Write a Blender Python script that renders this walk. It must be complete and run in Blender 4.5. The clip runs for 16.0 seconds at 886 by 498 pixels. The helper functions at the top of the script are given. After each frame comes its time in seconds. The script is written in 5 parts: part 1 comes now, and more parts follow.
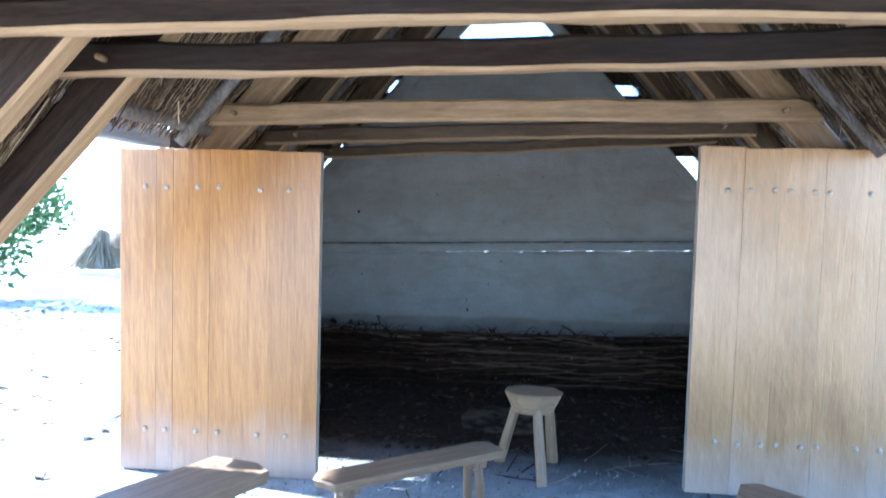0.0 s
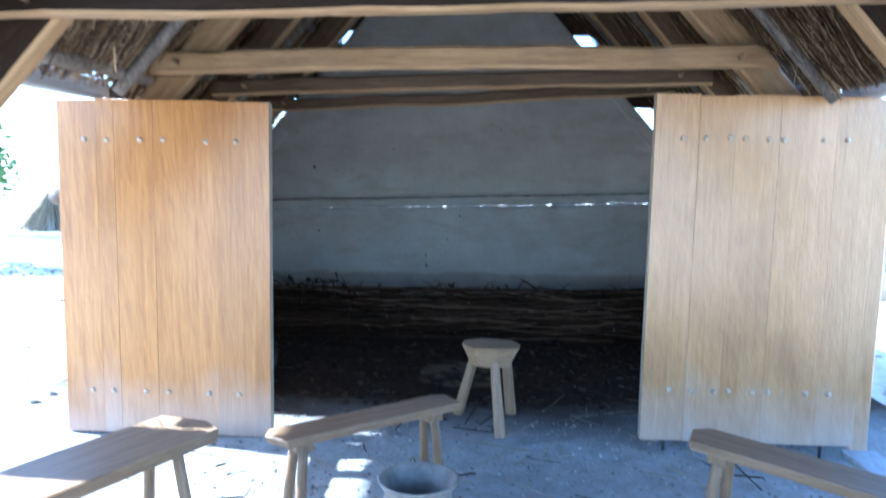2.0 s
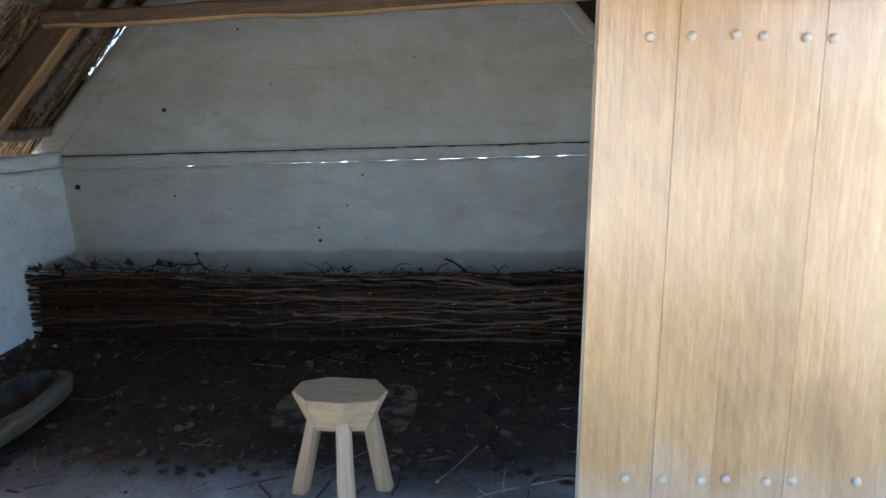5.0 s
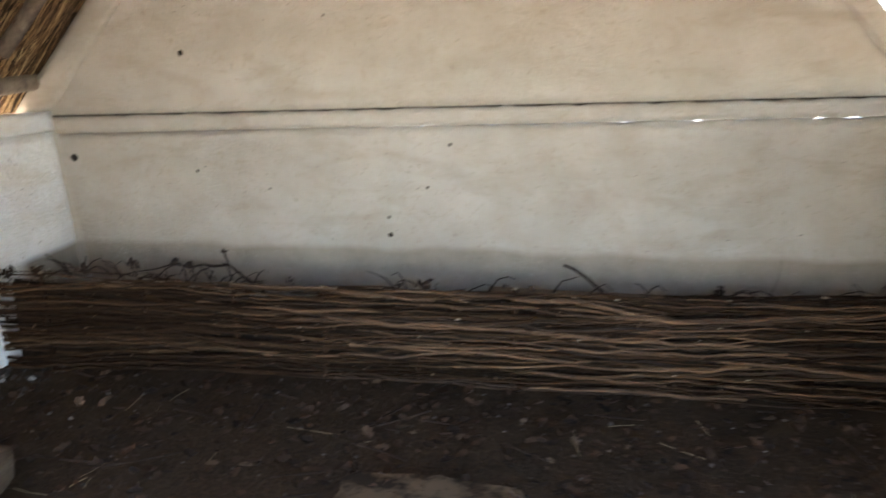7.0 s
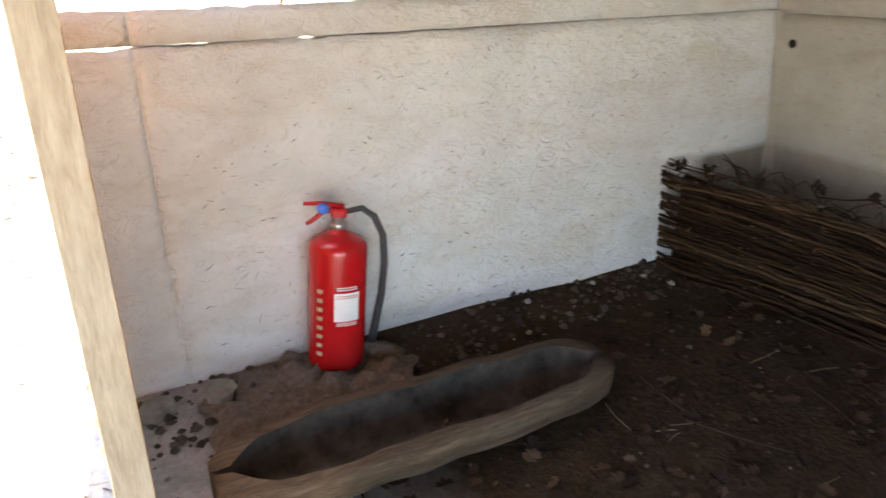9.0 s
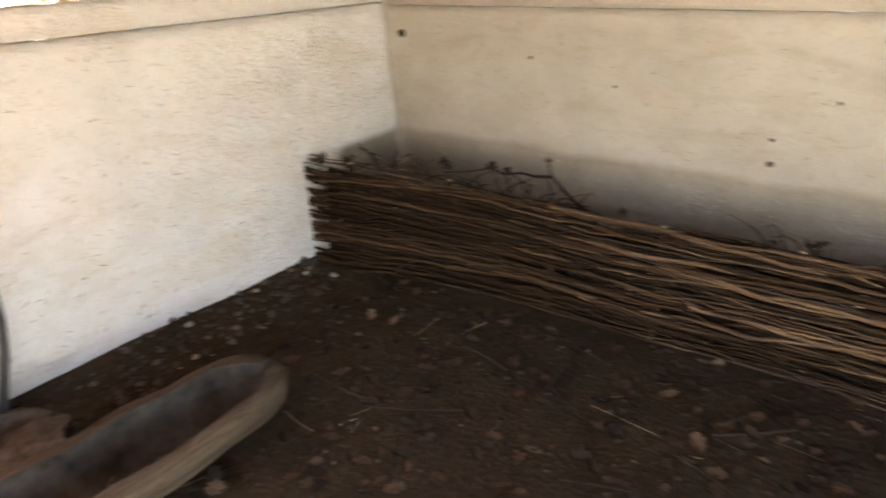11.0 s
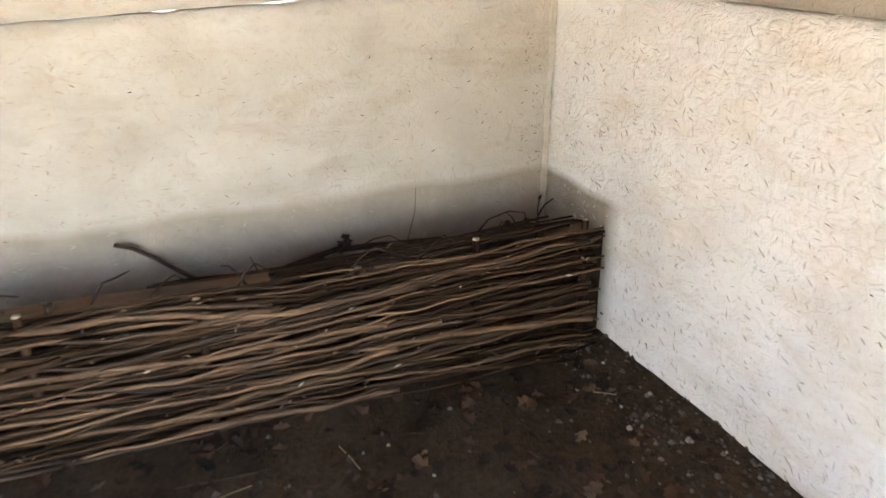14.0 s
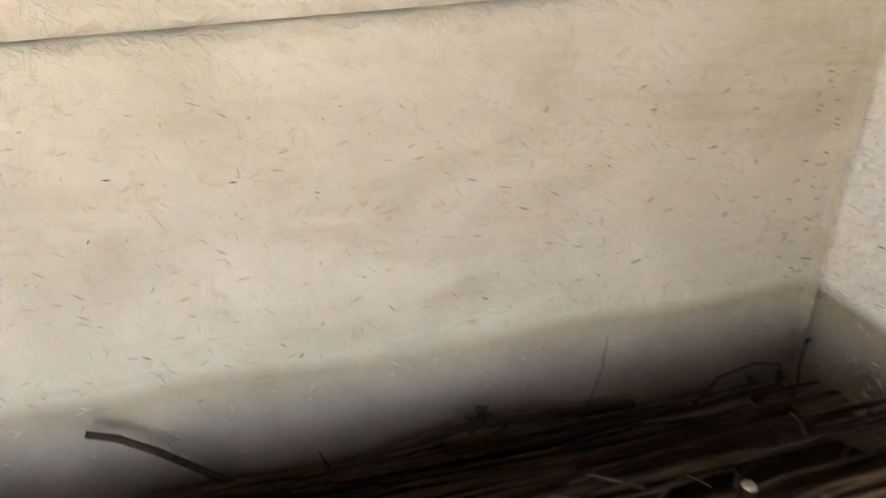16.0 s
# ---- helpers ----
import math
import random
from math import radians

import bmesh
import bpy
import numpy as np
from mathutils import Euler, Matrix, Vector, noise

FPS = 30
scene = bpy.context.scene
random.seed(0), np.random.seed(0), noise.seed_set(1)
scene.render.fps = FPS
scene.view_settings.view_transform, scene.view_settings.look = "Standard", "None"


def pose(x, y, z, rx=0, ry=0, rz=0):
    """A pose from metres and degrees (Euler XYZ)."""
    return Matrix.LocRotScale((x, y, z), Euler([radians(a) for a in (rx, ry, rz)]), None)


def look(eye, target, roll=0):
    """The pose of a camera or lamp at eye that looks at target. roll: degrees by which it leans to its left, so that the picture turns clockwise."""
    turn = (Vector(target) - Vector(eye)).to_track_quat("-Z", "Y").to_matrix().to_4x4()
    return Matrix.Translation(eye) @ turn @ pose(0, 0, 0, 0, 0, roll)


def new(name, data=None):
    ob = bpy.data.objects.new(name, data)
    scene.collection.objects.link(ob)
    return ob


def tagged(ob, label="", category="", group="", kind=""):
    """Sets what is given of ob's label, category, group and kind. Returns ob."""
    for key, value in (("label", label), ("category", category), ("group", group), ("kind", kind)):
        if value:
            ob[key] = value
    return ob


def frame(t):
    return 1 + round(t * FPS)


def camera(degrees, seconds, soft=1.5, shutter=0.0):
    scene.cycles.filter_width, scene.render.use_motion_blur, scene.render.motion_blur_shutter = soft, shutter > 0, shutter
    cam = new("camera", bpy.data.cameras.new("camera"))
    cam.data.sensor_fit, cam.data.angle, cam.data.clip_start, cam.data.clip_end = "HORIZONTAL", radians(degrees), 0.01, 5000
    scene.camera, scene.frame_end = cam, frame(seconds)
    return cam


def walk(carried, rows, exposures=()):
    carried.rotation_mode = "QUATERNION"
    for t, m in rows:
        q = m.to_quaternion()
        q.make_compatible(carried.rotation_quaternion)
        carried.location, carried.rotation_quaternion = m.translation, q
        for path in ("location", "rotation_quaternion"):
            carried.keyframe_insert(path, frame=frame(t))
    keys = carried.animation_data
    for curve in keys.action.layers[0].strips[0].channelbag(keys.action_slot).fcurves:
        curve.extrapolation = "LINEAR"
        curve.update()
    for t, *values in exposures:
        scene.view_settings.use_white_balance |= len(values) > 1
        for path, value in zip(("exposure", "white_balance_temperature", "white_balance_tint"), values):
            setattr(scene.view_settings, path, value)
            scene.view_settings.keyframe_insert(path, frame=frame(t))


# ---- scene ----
cam = camera(61.3, 16.0, 1.5, 0.5)
METRES, EYE, TILT, LEAN, TURN = 6.5, 1.535, 0.0, 0.0, 5.3
ROWS = [
    (0.0, 0.0, 0.0, 0.0, 0.1, -3.59, -1.61),
    (0.5, 0.0, 0.0003, 0.0008, -0.75, 0.34, -1.56),
    (1.0, 0.0011, 0.0007, 0.0009, -1.12, 1.51, -1.46),
    (1.5, 0.0031, 0.0018, -0.0009, -1.58, 0.51, -1.3),
    (2.0, 0.0077, 0.0107, -0.0059, -2.73, -6.67, -1.1),
    (2.5, 0.0254, 0.0362, -0.0081, -3.65, -9.15, -0.98),
    (3.0, 0.0523, 0.0636, -0.0047, -3.66, -9.23, -0.81),
    (3.5, 0.0674, 0.1002, -0.0122, -3.74, -9.07, -0.73),
    (6.0, 0.131, 0.3873, -0.0169, -4.01, -11.11, -0.41),
    (6.5, 0.1289, 0.4442, -0.0115, -1.73, -11.14, -0.29),
    (7.0, 0.103, 0.4954, -0.0161, 2.77, -14.66, -0.24),
    (7.5, 0.0837, 0.535, -0.0199, 12.57, -17.65, -0.24),
    (8.0, 0.0731, 0.5662, -0.0245, 29.03, -18.45, -0.04),
    (8.1, 0.0742, 0.5672, -0.0235, 32.52, -20.05, -0.05),
    (8.2, 0.0738, 0.5722, -0.0225, 36.0, -22.0, -0.03),
    (8.7, 0.0700, 0.5880, -0.0235, 49.5, -23.3, 0.20),
    (9.3, 0.0630, 0.6000, -0.0240, 57.5, -23.9, 0.45),
    (9.9, 0.0580, 0.6070, -0.0230, 55.5, -24.3, 0.58),
    (10.3, 0.0576, 0.6092, -0.0215, 48.80, -24.35, 0.58),
    (10.5, 0.0604, 0.6098, -0.024, 43.58, -23.79, 0.48),
    (11.0, 0.0713, 0.6103, -0.0247, 28.86, -23.72, 0.42),
    (11.5, 0.0851, 0.6036, -0.0226, 16.83, -23.56, 0.37),
    (12.0, 0.0974, 0.594, -0.0242, 6.42, -23.36, 0.37),
    (12.5, 0.1087, 0.5967, -0.0243, -1.84, -23.25, 0.37),
    (13.0, 0.1252, 0.6134, -0.0264, -9.42, -23.23, 0.35),
    (13.5, 0.1563, 0.6362, -0.0277, -16.5, -23.28, 0.44),
    (14.0, 0.1689, 0.6644, -0.029, -25.41, -23.25, 0.47),
    (14.5, 0.1733, 0.7163, -0.0272, -26.51, -23.38, 0.35),
    (15.0, 0.1794, 0.7576, -0.0292, -25.78, -24.55, 0.24),
    (15.5, 0.2041, 0.8085, -0.0297, -23.09, -26.63, 0.2),
    (16.0, 0.2057, 0.8471, -0.0294, -19.69, -27.13, 0.2),
]
EXPOSURES = [(0.0, 2.77, 4350, 6), (2.0, 2.75, 4350, 5), (3.5, 2.77, 4400, 5), (6.0, 3.65, 5300, 8), (6.5, 4.05, 5350, 9), (7.0, 4.6, 6600, 15), (7.5, 4.8, 6900, 16), (8.0, 4.7, 7200, 16), (8.7, 4.4, 7000, 15), (10.3, 4.2, 7000, 15), (10.5, 4.25, 7200, 18), (11.0, 4.85, 8300, 20), (11.5, 5.2, 7800, 20), (12.5, 5.35, 7300, 19), (14.5, 5.35, 7200, 18), (15.5, 5.3, 7500, 18), (16.0, 5.08, 7350, 18)]
walk(cam, [(t, pose(0, 0, EYE, TILT, LEAN, TURN) @ pose(METRES * x, METRES * y, METRES * z, 90 + pitch, roll, yaw)) for t, x, y, z, yaw, pitch, roll in ROWS], EXPOSURES)

# ---- world, sun and sky ----
world = bpy.data.worlds.new("sky_world")
scene.world = world
world.use_nodes = True
_nt = world.node_tree
_sky = _nt.nodes.new("ShaderNodeTexSky")
_sky.sky_type, _sky.sun_disc = "NISHITA", False
SUN_EL, SUN_SIDE = 54.0, 10.0      # the sun stands over the left side, a little towards the far gable
_sd = Vector((-math.cos(radians(SUN_SIDE)) * math.cos(radians(SUN_EL)), math.sin(radians(SUN_SIDE)) * math.cos(radians(SUN_EL)), math.sin(radians(SUN_EL))))
_sky.sun_elevation = radians(SUN_EL)
_sky.sun_rotation = math.atan2(_sd.x, _sd.y)
_nt.nodes["Background"].inputs[1].default_value = 0.15
_nt.links.new(_sky.outputs[0], _nt.nodes["Background"].inputs[0])
sun = new("sun", bpy.data.lights.new("sun", "SUN"))
sun.data.energy, sun.data.angle, sun.data.color = 5.0, radians(0.6), (1.0, 0.93, 0.82)
sun.matrix_world = look(_sd * 40, (0, 0, 0))

# ---- materials ----


def nodes_of(name):
    m = bpy.data.materials.new(name)
    m.use_nodes = True
    return m, m.node_tree.nodes, m.node_tree.links, m.node_tree.nodes["Principled BSDF"]


def ramp(n, l, src, stops):
    r = n.new("ShaderNodeValToRGB")
    el = r.color_ramp.elements
    while len(el) < len(stops):
        el.new(0.5)
    for e, (p, c) in zip(el, stops):
        e.position, e.color = p, (*c, 1)
    l.new(src, r.inputs[0])
    return r.outputs[0]


def noise_at(n, l, vec, scale, detail=4.0, rough=0.6, stretch=None, distort=0.0):
    if stretch:
        mp = n.new("ShaderNodeMapping")
        mp.inputs["Scale"].default_value = stretch
        l.new(vec, mp.inputs[0])
        vec = mp.outputs[0]
    t = n.new("ShaderNodeTexNoise")
    t.inputs["Scale"].default_value, t.inputs["Detail"].default_value = scale, detail
    t.inputs["Roughness"].default_value, t.inputs["Distortion"].default_value = rough, distort
    l.new(vec, t.inputs["Vector"])
    return t.outputs[0]


def mixed(n, l, fac, a, b, mode="MIX"):
    m = n.new("ShaderNodeMix")
    m.data_type, m.blend_type = "RGBA", mode
    for s, v in ((m.inputs[0], fac), (m.inputs[6], a), (m.inputs[7], b)):
        if isinstance(v, (int, float)):
            s.default_value = v
        elif isinstance(v, tuple):
            s.default_value = (*v, 1)
        else:
            l.new(v, s)
    return m.outputs[2]


def bumped(n, l, bsdf, height, strength, dist):
    b = n.new("ShaderNodeBump")
    b.inputs["Strength"].default_value, b.inputs["Distance"].default_value = strength, dist
    l.new(height, b.inputs["Height"])
    l.new(b.outputs[0], bsdf.inputs["Normal"])


def wood(name, dark, mid, light, grain=(14, 14, 0.9), rough=0.6, stain=(0.08, 0.07, 0.06), stain_amt=0.35, bump=0.4, spec=0.5, figure=0.0, foot=0.0, tone=(0.85, 1.12), slant=7):
    """Timber whose grain runs along the object's own z axis."""
    m, n, l, b = nodes_of(name)
    tc = n.new("ShaderNodeTexCoord")
    oi = n.new("ShaderNodeObjectInfo")
    ad = n.new("ShaderNodeVectorMath")
    ad.operation = "MULTIPLY_ADD"
    cmb = n.new("ShaderNodeCombineXYZ")
    for i in range(3):
        l.new(oi.outputs["Random"], cmb.inputs[i])
    l.new(cmb.outputs[0], ad.inputs[0])
    ad.inputs[1].default_value = (7, 5, 9)
    l.new(tc.outputs["Object"], ad.inputs[2])
    v = ad.outputs[0]
    g = noise_at(n, l, v, 3.0, 6, 0.62, grain, 0.6)
    big = noise_at(n, l, v, 1.7, 3, 0.55)
    fine = noise_at(n, l, v, 9.0, 4, 0.7, (grain[0] * 1.6, grain[1] * 1.6, grain[2] * 2))
    c = ramp(n, l, g, [(0.28, dark), (0.5, mid), (0.72, light)])
    c = mixed(n, l, 0.35, c, ramp(n, l, fine, [(0.3, dark), (0.65, light)]))
    sm = ramp(n, l, big, [(0.5, (0, 0, 0)), (0.78, (stain_amt,) * 3)])
    c = mixed(n, l, sm, c, stain)
    if figure:                                   # curly figure
        rot = n.new("ShaderNodeMapping")
        rot.inputs["Rotation"].default_value = (0, radians(slant), 0)
        l.new(v, rot.inputs[0])
        fg = noise_at(n, l, rot.outputs[0], 3.4, 7, 0.72, (11, 11, 1.1), 0.8)
        c = mixed(n, l, figure, c, ramp(n, l, fg, [(0.32, (0.45, 0.40, 0.36)), (0.55, (1, 1, 1)), (0.75, (1.25, 1.22, 1.18))]), "MULTIPLY")
    if foot:                                     # greyer towards the ground: a cool sky reflection painted into the boards
        sp = n.new("ShaderNodeSeparateXYZ")
        l.new(tc.outputs["Object"], sp.inputs[0])
        sb = n.new("ShaderNodeMath")
        sb.operation = "MULTIPLY_ADD"
        sb.inputs[1].default_value = 0.7
        l.new(big, sb.inputs[0])
        l.new(sp.outputs[2], sb.inputs[2])
        c = mixed(n, l, ramp(n, l, sb.outputs[0], [(0.32, (foot,) * 3), (0.72, (0, 0, 0))]), c, (0.42, 0.40, 0.38))
    rv = n.new("ShaderNodeMapRange")
    rv.inputs[3].default_value, rv.inputs[4].default_value = tone
    l.new(oi.outputs["Random"], rv.inputs[0])
    hs = n.new("ShaderNodeHueSaturation")
    l.new(rv.outputs[0], hs.inputs["Value"])
    l.new(c, hs.inputs["Color"])
    l.new(hs.outputs[0], b.inputs["Base Color"])
    b.inputs["Roughness"].default_value = rough
    b.inputs["Specular IOR Level"].default_value = spec
    bumped(n, l, b, g, bump, 0.004)
    return m


def plain(name, a, c2, scale=12, rough=0.8, bump=0.3, dist=0.004, metal=0.0, detail=5, span=(0.3, 0.7)):
    m, n, l, b = nodes_of(name)
    tc = n.new("ShaderNodeTexCoord")
    k = noise_at(n, l, tc.outputs["Object"], scale, detail, 0.65)
    l.new(ramp(n, l, k, [(span[0], a), (span[1], c2)]), b.inputs["Base Color"])
    b.inputs["Roughness"].default_value, b.inputs["Metallic"].default_value = rough, metal
    b.inputs["Specular IOR Level"].default_value = 0.15 if rough > 0.7 else 0.5
    bumped(n, l, b, k, bump, dist)
    return m


def island(name, stops, rough=0.8, trans=0.0, scale=30):
    """Many small pieces, each of its own tone."""
    m, n, l, b = nodes_of(name)
    ge = n.new("ShaderNodeNewGeometry")
    c = ramp(n, l, ge.outputs["Random Per Island"], stops)
    tc = n.new("ShaderNodeTexCoord")
    k = noise_at(n, l, tc.outputs["Object"], scale, 3, 0.6)
    c = mixed(n, l, 0.45, c, ramp(n, l, k, [(0.35, (0.35, 0.35, 0.35)), (0.7, (1, 1, 1))]), "MULTIPLY")
    l.new(c, b.inputs["Base Color"])
    b.inputs["Roughness"].default_value = rough
    b.inputs["Specular IOR Level"].default_value = 0.2
    if trans:
        tr = n.new("ShaderNodeBsdfTranslucent")
        l.new(c, tr.inputs[0])
        mx = n.new("ShaderNodeMixShader")
        mx.inputs[0].default_value = trans
        l.new(b.outputs[0], mx.inputs[1])
        l.new(tr.outputs[0], mx.inputs[2])
        l.new(mx.outputs[0], n["Material Output"].inputs[0])
    return m


def plaster_material(name, lo, mid_c, hi, stain, chaff_c, relief, bank):
    """Clay daub with straw chaff, faint stains and brush relief; bank: a darker, browner tone below a wavy line behind
    the hurdle.
    """
    m, n, l, b = nodes_of(name)
    tc = n.new("ShaderNodeTexCoord")
    v = tc.outputs["Object"]
    big = noise_at(n, l, v, 1.1, 4, 0.6, (1, 1, 2.2))
    mid = noise_at(n, l, v, 5.0, 5, 0.65)
    chaff = noise_at(n, l, v, 15.0, 3, 0.55, (0.8, 0.8, 1.3), 3.0)
    fine = noise_at(n, l, v, 70.0, 3, 0.6)
    c = ramp(n, l, big, [(0.22, lo), (0.5, mid_c), (0.8, hi)])
    c = mixed(n, l, 0.35, c, ramp(n, l, mid, [(0.3, lo), (0.7, hi)]))
    c = mixed(n, l, ramp(n, l, chaff, [(0.60, (0, 0, 0)), (0.72, (0.30, 0.30, 0.30))]), c, chaff_c)
    streak = noise_at(n, l, v, 3.0, 4, 0.6, (0.9, 0.9, 2.6), 0.8)
    c = mixed(n, l, ramp(n, l, streak, [(0.50, (0, 0, 0)), (0.72, (0.42, 0.42, 0.42))]), c, stain)
    brush = noise_at(n, l, v, 26.0, 3, 0.6, (1.0, 1.0, 0.55), 1.2)
    c = mixed(n, l, ramp(n, l, brush, [(0.62, (0, 0, 0)), (0.74, (0.35, 0.35, 0.35))]), c, stain)
    sep = n.new("ShaderNodeSeparateXYZ")
    l.new(v, sep.inputs[0])
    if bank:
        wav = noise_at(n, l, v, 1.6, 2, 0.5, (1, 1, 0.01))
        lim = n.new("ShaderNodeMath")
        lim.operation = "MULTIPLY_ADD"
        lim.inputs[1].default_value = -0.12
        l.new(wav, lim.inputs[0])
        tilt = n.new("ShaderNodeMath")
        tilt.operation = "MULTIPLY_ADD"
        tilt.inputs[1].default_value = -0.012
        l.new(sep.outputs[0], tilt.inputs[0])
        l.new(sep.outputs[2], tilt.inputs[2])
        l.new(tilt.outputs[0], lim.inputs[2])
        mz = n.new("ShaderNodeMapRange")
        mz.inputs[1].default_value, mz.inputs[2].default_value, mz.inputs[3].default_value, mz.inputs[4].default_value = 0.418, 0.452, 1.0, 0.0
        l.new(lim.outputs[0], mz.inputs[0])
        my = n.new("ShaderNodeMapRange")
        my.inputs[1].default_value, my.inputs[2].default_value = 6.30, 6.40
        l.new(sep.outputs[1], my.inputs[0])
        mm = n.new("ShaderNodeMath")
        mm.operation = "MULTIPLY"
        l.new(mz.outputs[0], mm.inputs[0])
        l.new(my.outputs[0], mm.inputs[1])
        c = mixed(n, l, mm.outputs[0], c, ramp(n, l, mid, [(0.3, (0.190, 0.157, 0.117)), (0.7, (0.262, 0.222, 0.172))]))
    l.new(c, b.inputs["Base Color"])
    b.inputs["Roughness"].default_value = 0.92
    b.inputs["Specular IOR Level"].default_value = 0.2
    h = mixed(n, l, 0.55, mid, chaff)
    stroke = ramp(n, l, noise_at(n, l, v, 17.0, 2, 0.5, (1.2, 1.2, 0.8), 1.6), [(0.44, (0, 0, 0)), (0.50, (1, 1, 1)), (0.56, (0, 0, 0))])
    h = mixed(n, l, 0.07, h, stroke)
    h = mixed(n, l, 0.10, h, brush)
    h = mixed(n, l, 0.08, h, fine)
    bumped(n, l, b, h, relief, 0.022)
    return m


def floor_material():
    """Trodden clay under the open front, dark crumbly earth in the back room, leaf-strewn soil outside; the fade
    inwards is partly shade put into the colour.
    """
    m, n, l, b = nodes_of("trodden_earth")
    tc = n.new("ShaderNodeTexCoord")
    v = tc.outputs["Object"]
    big = noise_at(n, l, v, 1.3, 4, 0.6)
    mid = noise_at(n, l, v, 7.0, 6, 0.7)
    fine = noise_at(n, l, v, 45.0, 4, 0.7)
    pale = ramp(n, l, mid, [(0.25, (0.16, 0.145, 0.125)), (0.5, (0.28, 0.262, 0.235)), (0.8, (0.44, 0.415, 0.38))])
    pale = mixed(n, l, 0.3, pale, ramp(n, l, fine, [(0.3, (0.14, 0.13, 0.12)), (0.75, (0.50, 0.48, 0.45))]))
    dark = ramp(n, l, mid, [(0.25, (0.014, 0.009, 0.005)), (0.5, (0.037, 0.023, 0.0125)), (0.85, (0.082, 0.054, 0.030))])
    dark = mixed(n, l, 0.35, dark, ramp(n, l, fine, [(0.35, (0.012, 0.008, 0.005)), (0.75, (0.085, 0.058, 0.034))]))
    sep = n.new("ShaderNodeSeparateXYZ")
    l.new(v, sep.inputs[0])
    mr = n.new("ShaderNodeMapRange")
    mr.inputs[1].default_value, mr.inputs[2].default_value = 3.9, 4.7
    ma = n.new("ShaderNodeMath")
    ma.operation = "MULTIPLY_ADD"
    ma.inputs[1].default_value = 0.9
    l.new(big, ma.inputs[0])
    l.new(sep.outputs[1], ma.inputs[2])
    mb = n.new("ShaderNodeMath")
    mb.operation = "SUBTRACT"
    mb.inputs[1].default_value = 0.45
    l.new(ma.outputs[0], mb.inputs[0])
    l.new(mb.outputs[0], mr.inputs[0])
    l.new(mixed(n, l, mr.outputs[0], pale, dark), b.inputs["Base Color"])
    b.inputs["Roughness"].default_value = 0.95
    b.inputs["Specular IOR Level"].default_value = 0.12
    bumped(n, l, b, mixed(n, l, 0.4, mid, fine), 0.8, 0.025)
    return m


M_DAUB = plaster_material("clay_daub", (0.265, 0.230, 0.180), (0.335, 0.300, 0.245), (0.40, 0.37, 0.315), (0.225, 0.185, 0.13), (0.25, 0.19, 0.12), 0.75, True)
# Side walls: whiter lime, with part of their stronger light in the colour.
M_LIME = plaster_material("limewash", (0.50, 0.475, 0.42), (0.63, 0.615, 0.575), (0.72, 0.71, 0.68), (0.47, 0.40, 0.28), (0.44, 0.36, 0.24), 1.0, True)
M_FLOOR = floor_material()
M_SOIL = plain("outdoor_soil", (0.36, 0.305, 0.235), (0.60, 0.54, 0.45), 6, 0.95, 0.6, 0.02)
M_PANEL = wood("oak_board", (0.27, 0.105, 0.022), (0.41, 0.180, 0.042), (0.49, 0.240, 0.066), (14, 14, 0.6), 0.25, (0.20, 0.095, 0.032), 0.5, 0.35, 0.6, 0.34, 0.5, (0.90, 1.08), 8)
M_PANEL_PALE = wood("bleached_oak_board", (0.30, 0.150, 0.048), (0.42, 0.225, 0.080), (0.50, 0.295, 0.122), (16, 16, 1.1), 0.22, (0.17, 0.09, 0.034), 0.6, 0.6, 0.7, 0.20, 0.45, (0.94, 1.06), 24)
M_EDGE = wood("weathered_board_edge", (0.20, 0.145, 0.09), (0.34, 0.265, 0.18), (0.48, 0.40, 0.30), (12, 12, 1.6), 0.6, (0.14, 0.10, 0.06), 0.5, 0.6, 0.3)
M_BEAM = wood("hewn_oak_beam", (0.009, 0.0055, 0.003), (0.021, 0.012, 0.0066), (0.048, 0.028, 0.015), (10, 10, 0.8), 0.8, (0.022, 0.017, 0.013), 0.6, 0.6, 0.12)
M_BROWN = wood("brown_oak", (0.04, 0.023, 0.011), (0.085, 0.051, 0.025), (0.15, 0.093, 0.048), (10, 10, 0.8), 0.75, (0.04, 0.03, 0.02), 0.5, 0.5, 0.2)
M_BARK = wood("reddish_pine_bark", (0.09, 0.040, 0.018), (0.25, 0.125, 0.056), (0.42, 0.235, 0.115), (7, 7, 5), 0.75, (0.09, 0.05, 0.03), 0.6, 0.7, 0.2)
M_TIE = wood("pale_oak_tie", (0.14, 0.078, 0.030), (0.24, 0.138, 0.056), (0.36, 0.222, 0.10), (10, 10, 0.8), 0.65, (0.12, 0.08, 0.05), 0.5, 0.5, 0.2)
# Oak lightened as if lit from below, for the timbers' lower sides.
M_UNDERLIT = wood("underlit_oak", (0.20, 0.112, 0.046), (0.31, 0.185, 0.080), (0.42, 0.27, 0.128), (9, 9, 0.8), 0.65, (0.2, 0.14, 0.08), 0.4, 0.4, 0.2)
M_BENCH = wood("worn_bench_wood", (0.115, 0.064, 0.029), (0.20, 0.118, 0.058), (0.30, 0.195, 0.108), (12, 12, 0.8), 0.5, (0.17, 0.125, 0.085), 0.5, 0.3, 0.3)
M_STOOL = wood("pale_stool_wood", (0.16, 0.092, 0.042), (0.27, 0.165, 0.080), (0.38, 0.25, 0.135), (12, 12, 0.8), 0.5, (0.19, 0.14, 0.095), 0.5, 0.3, 0.35)
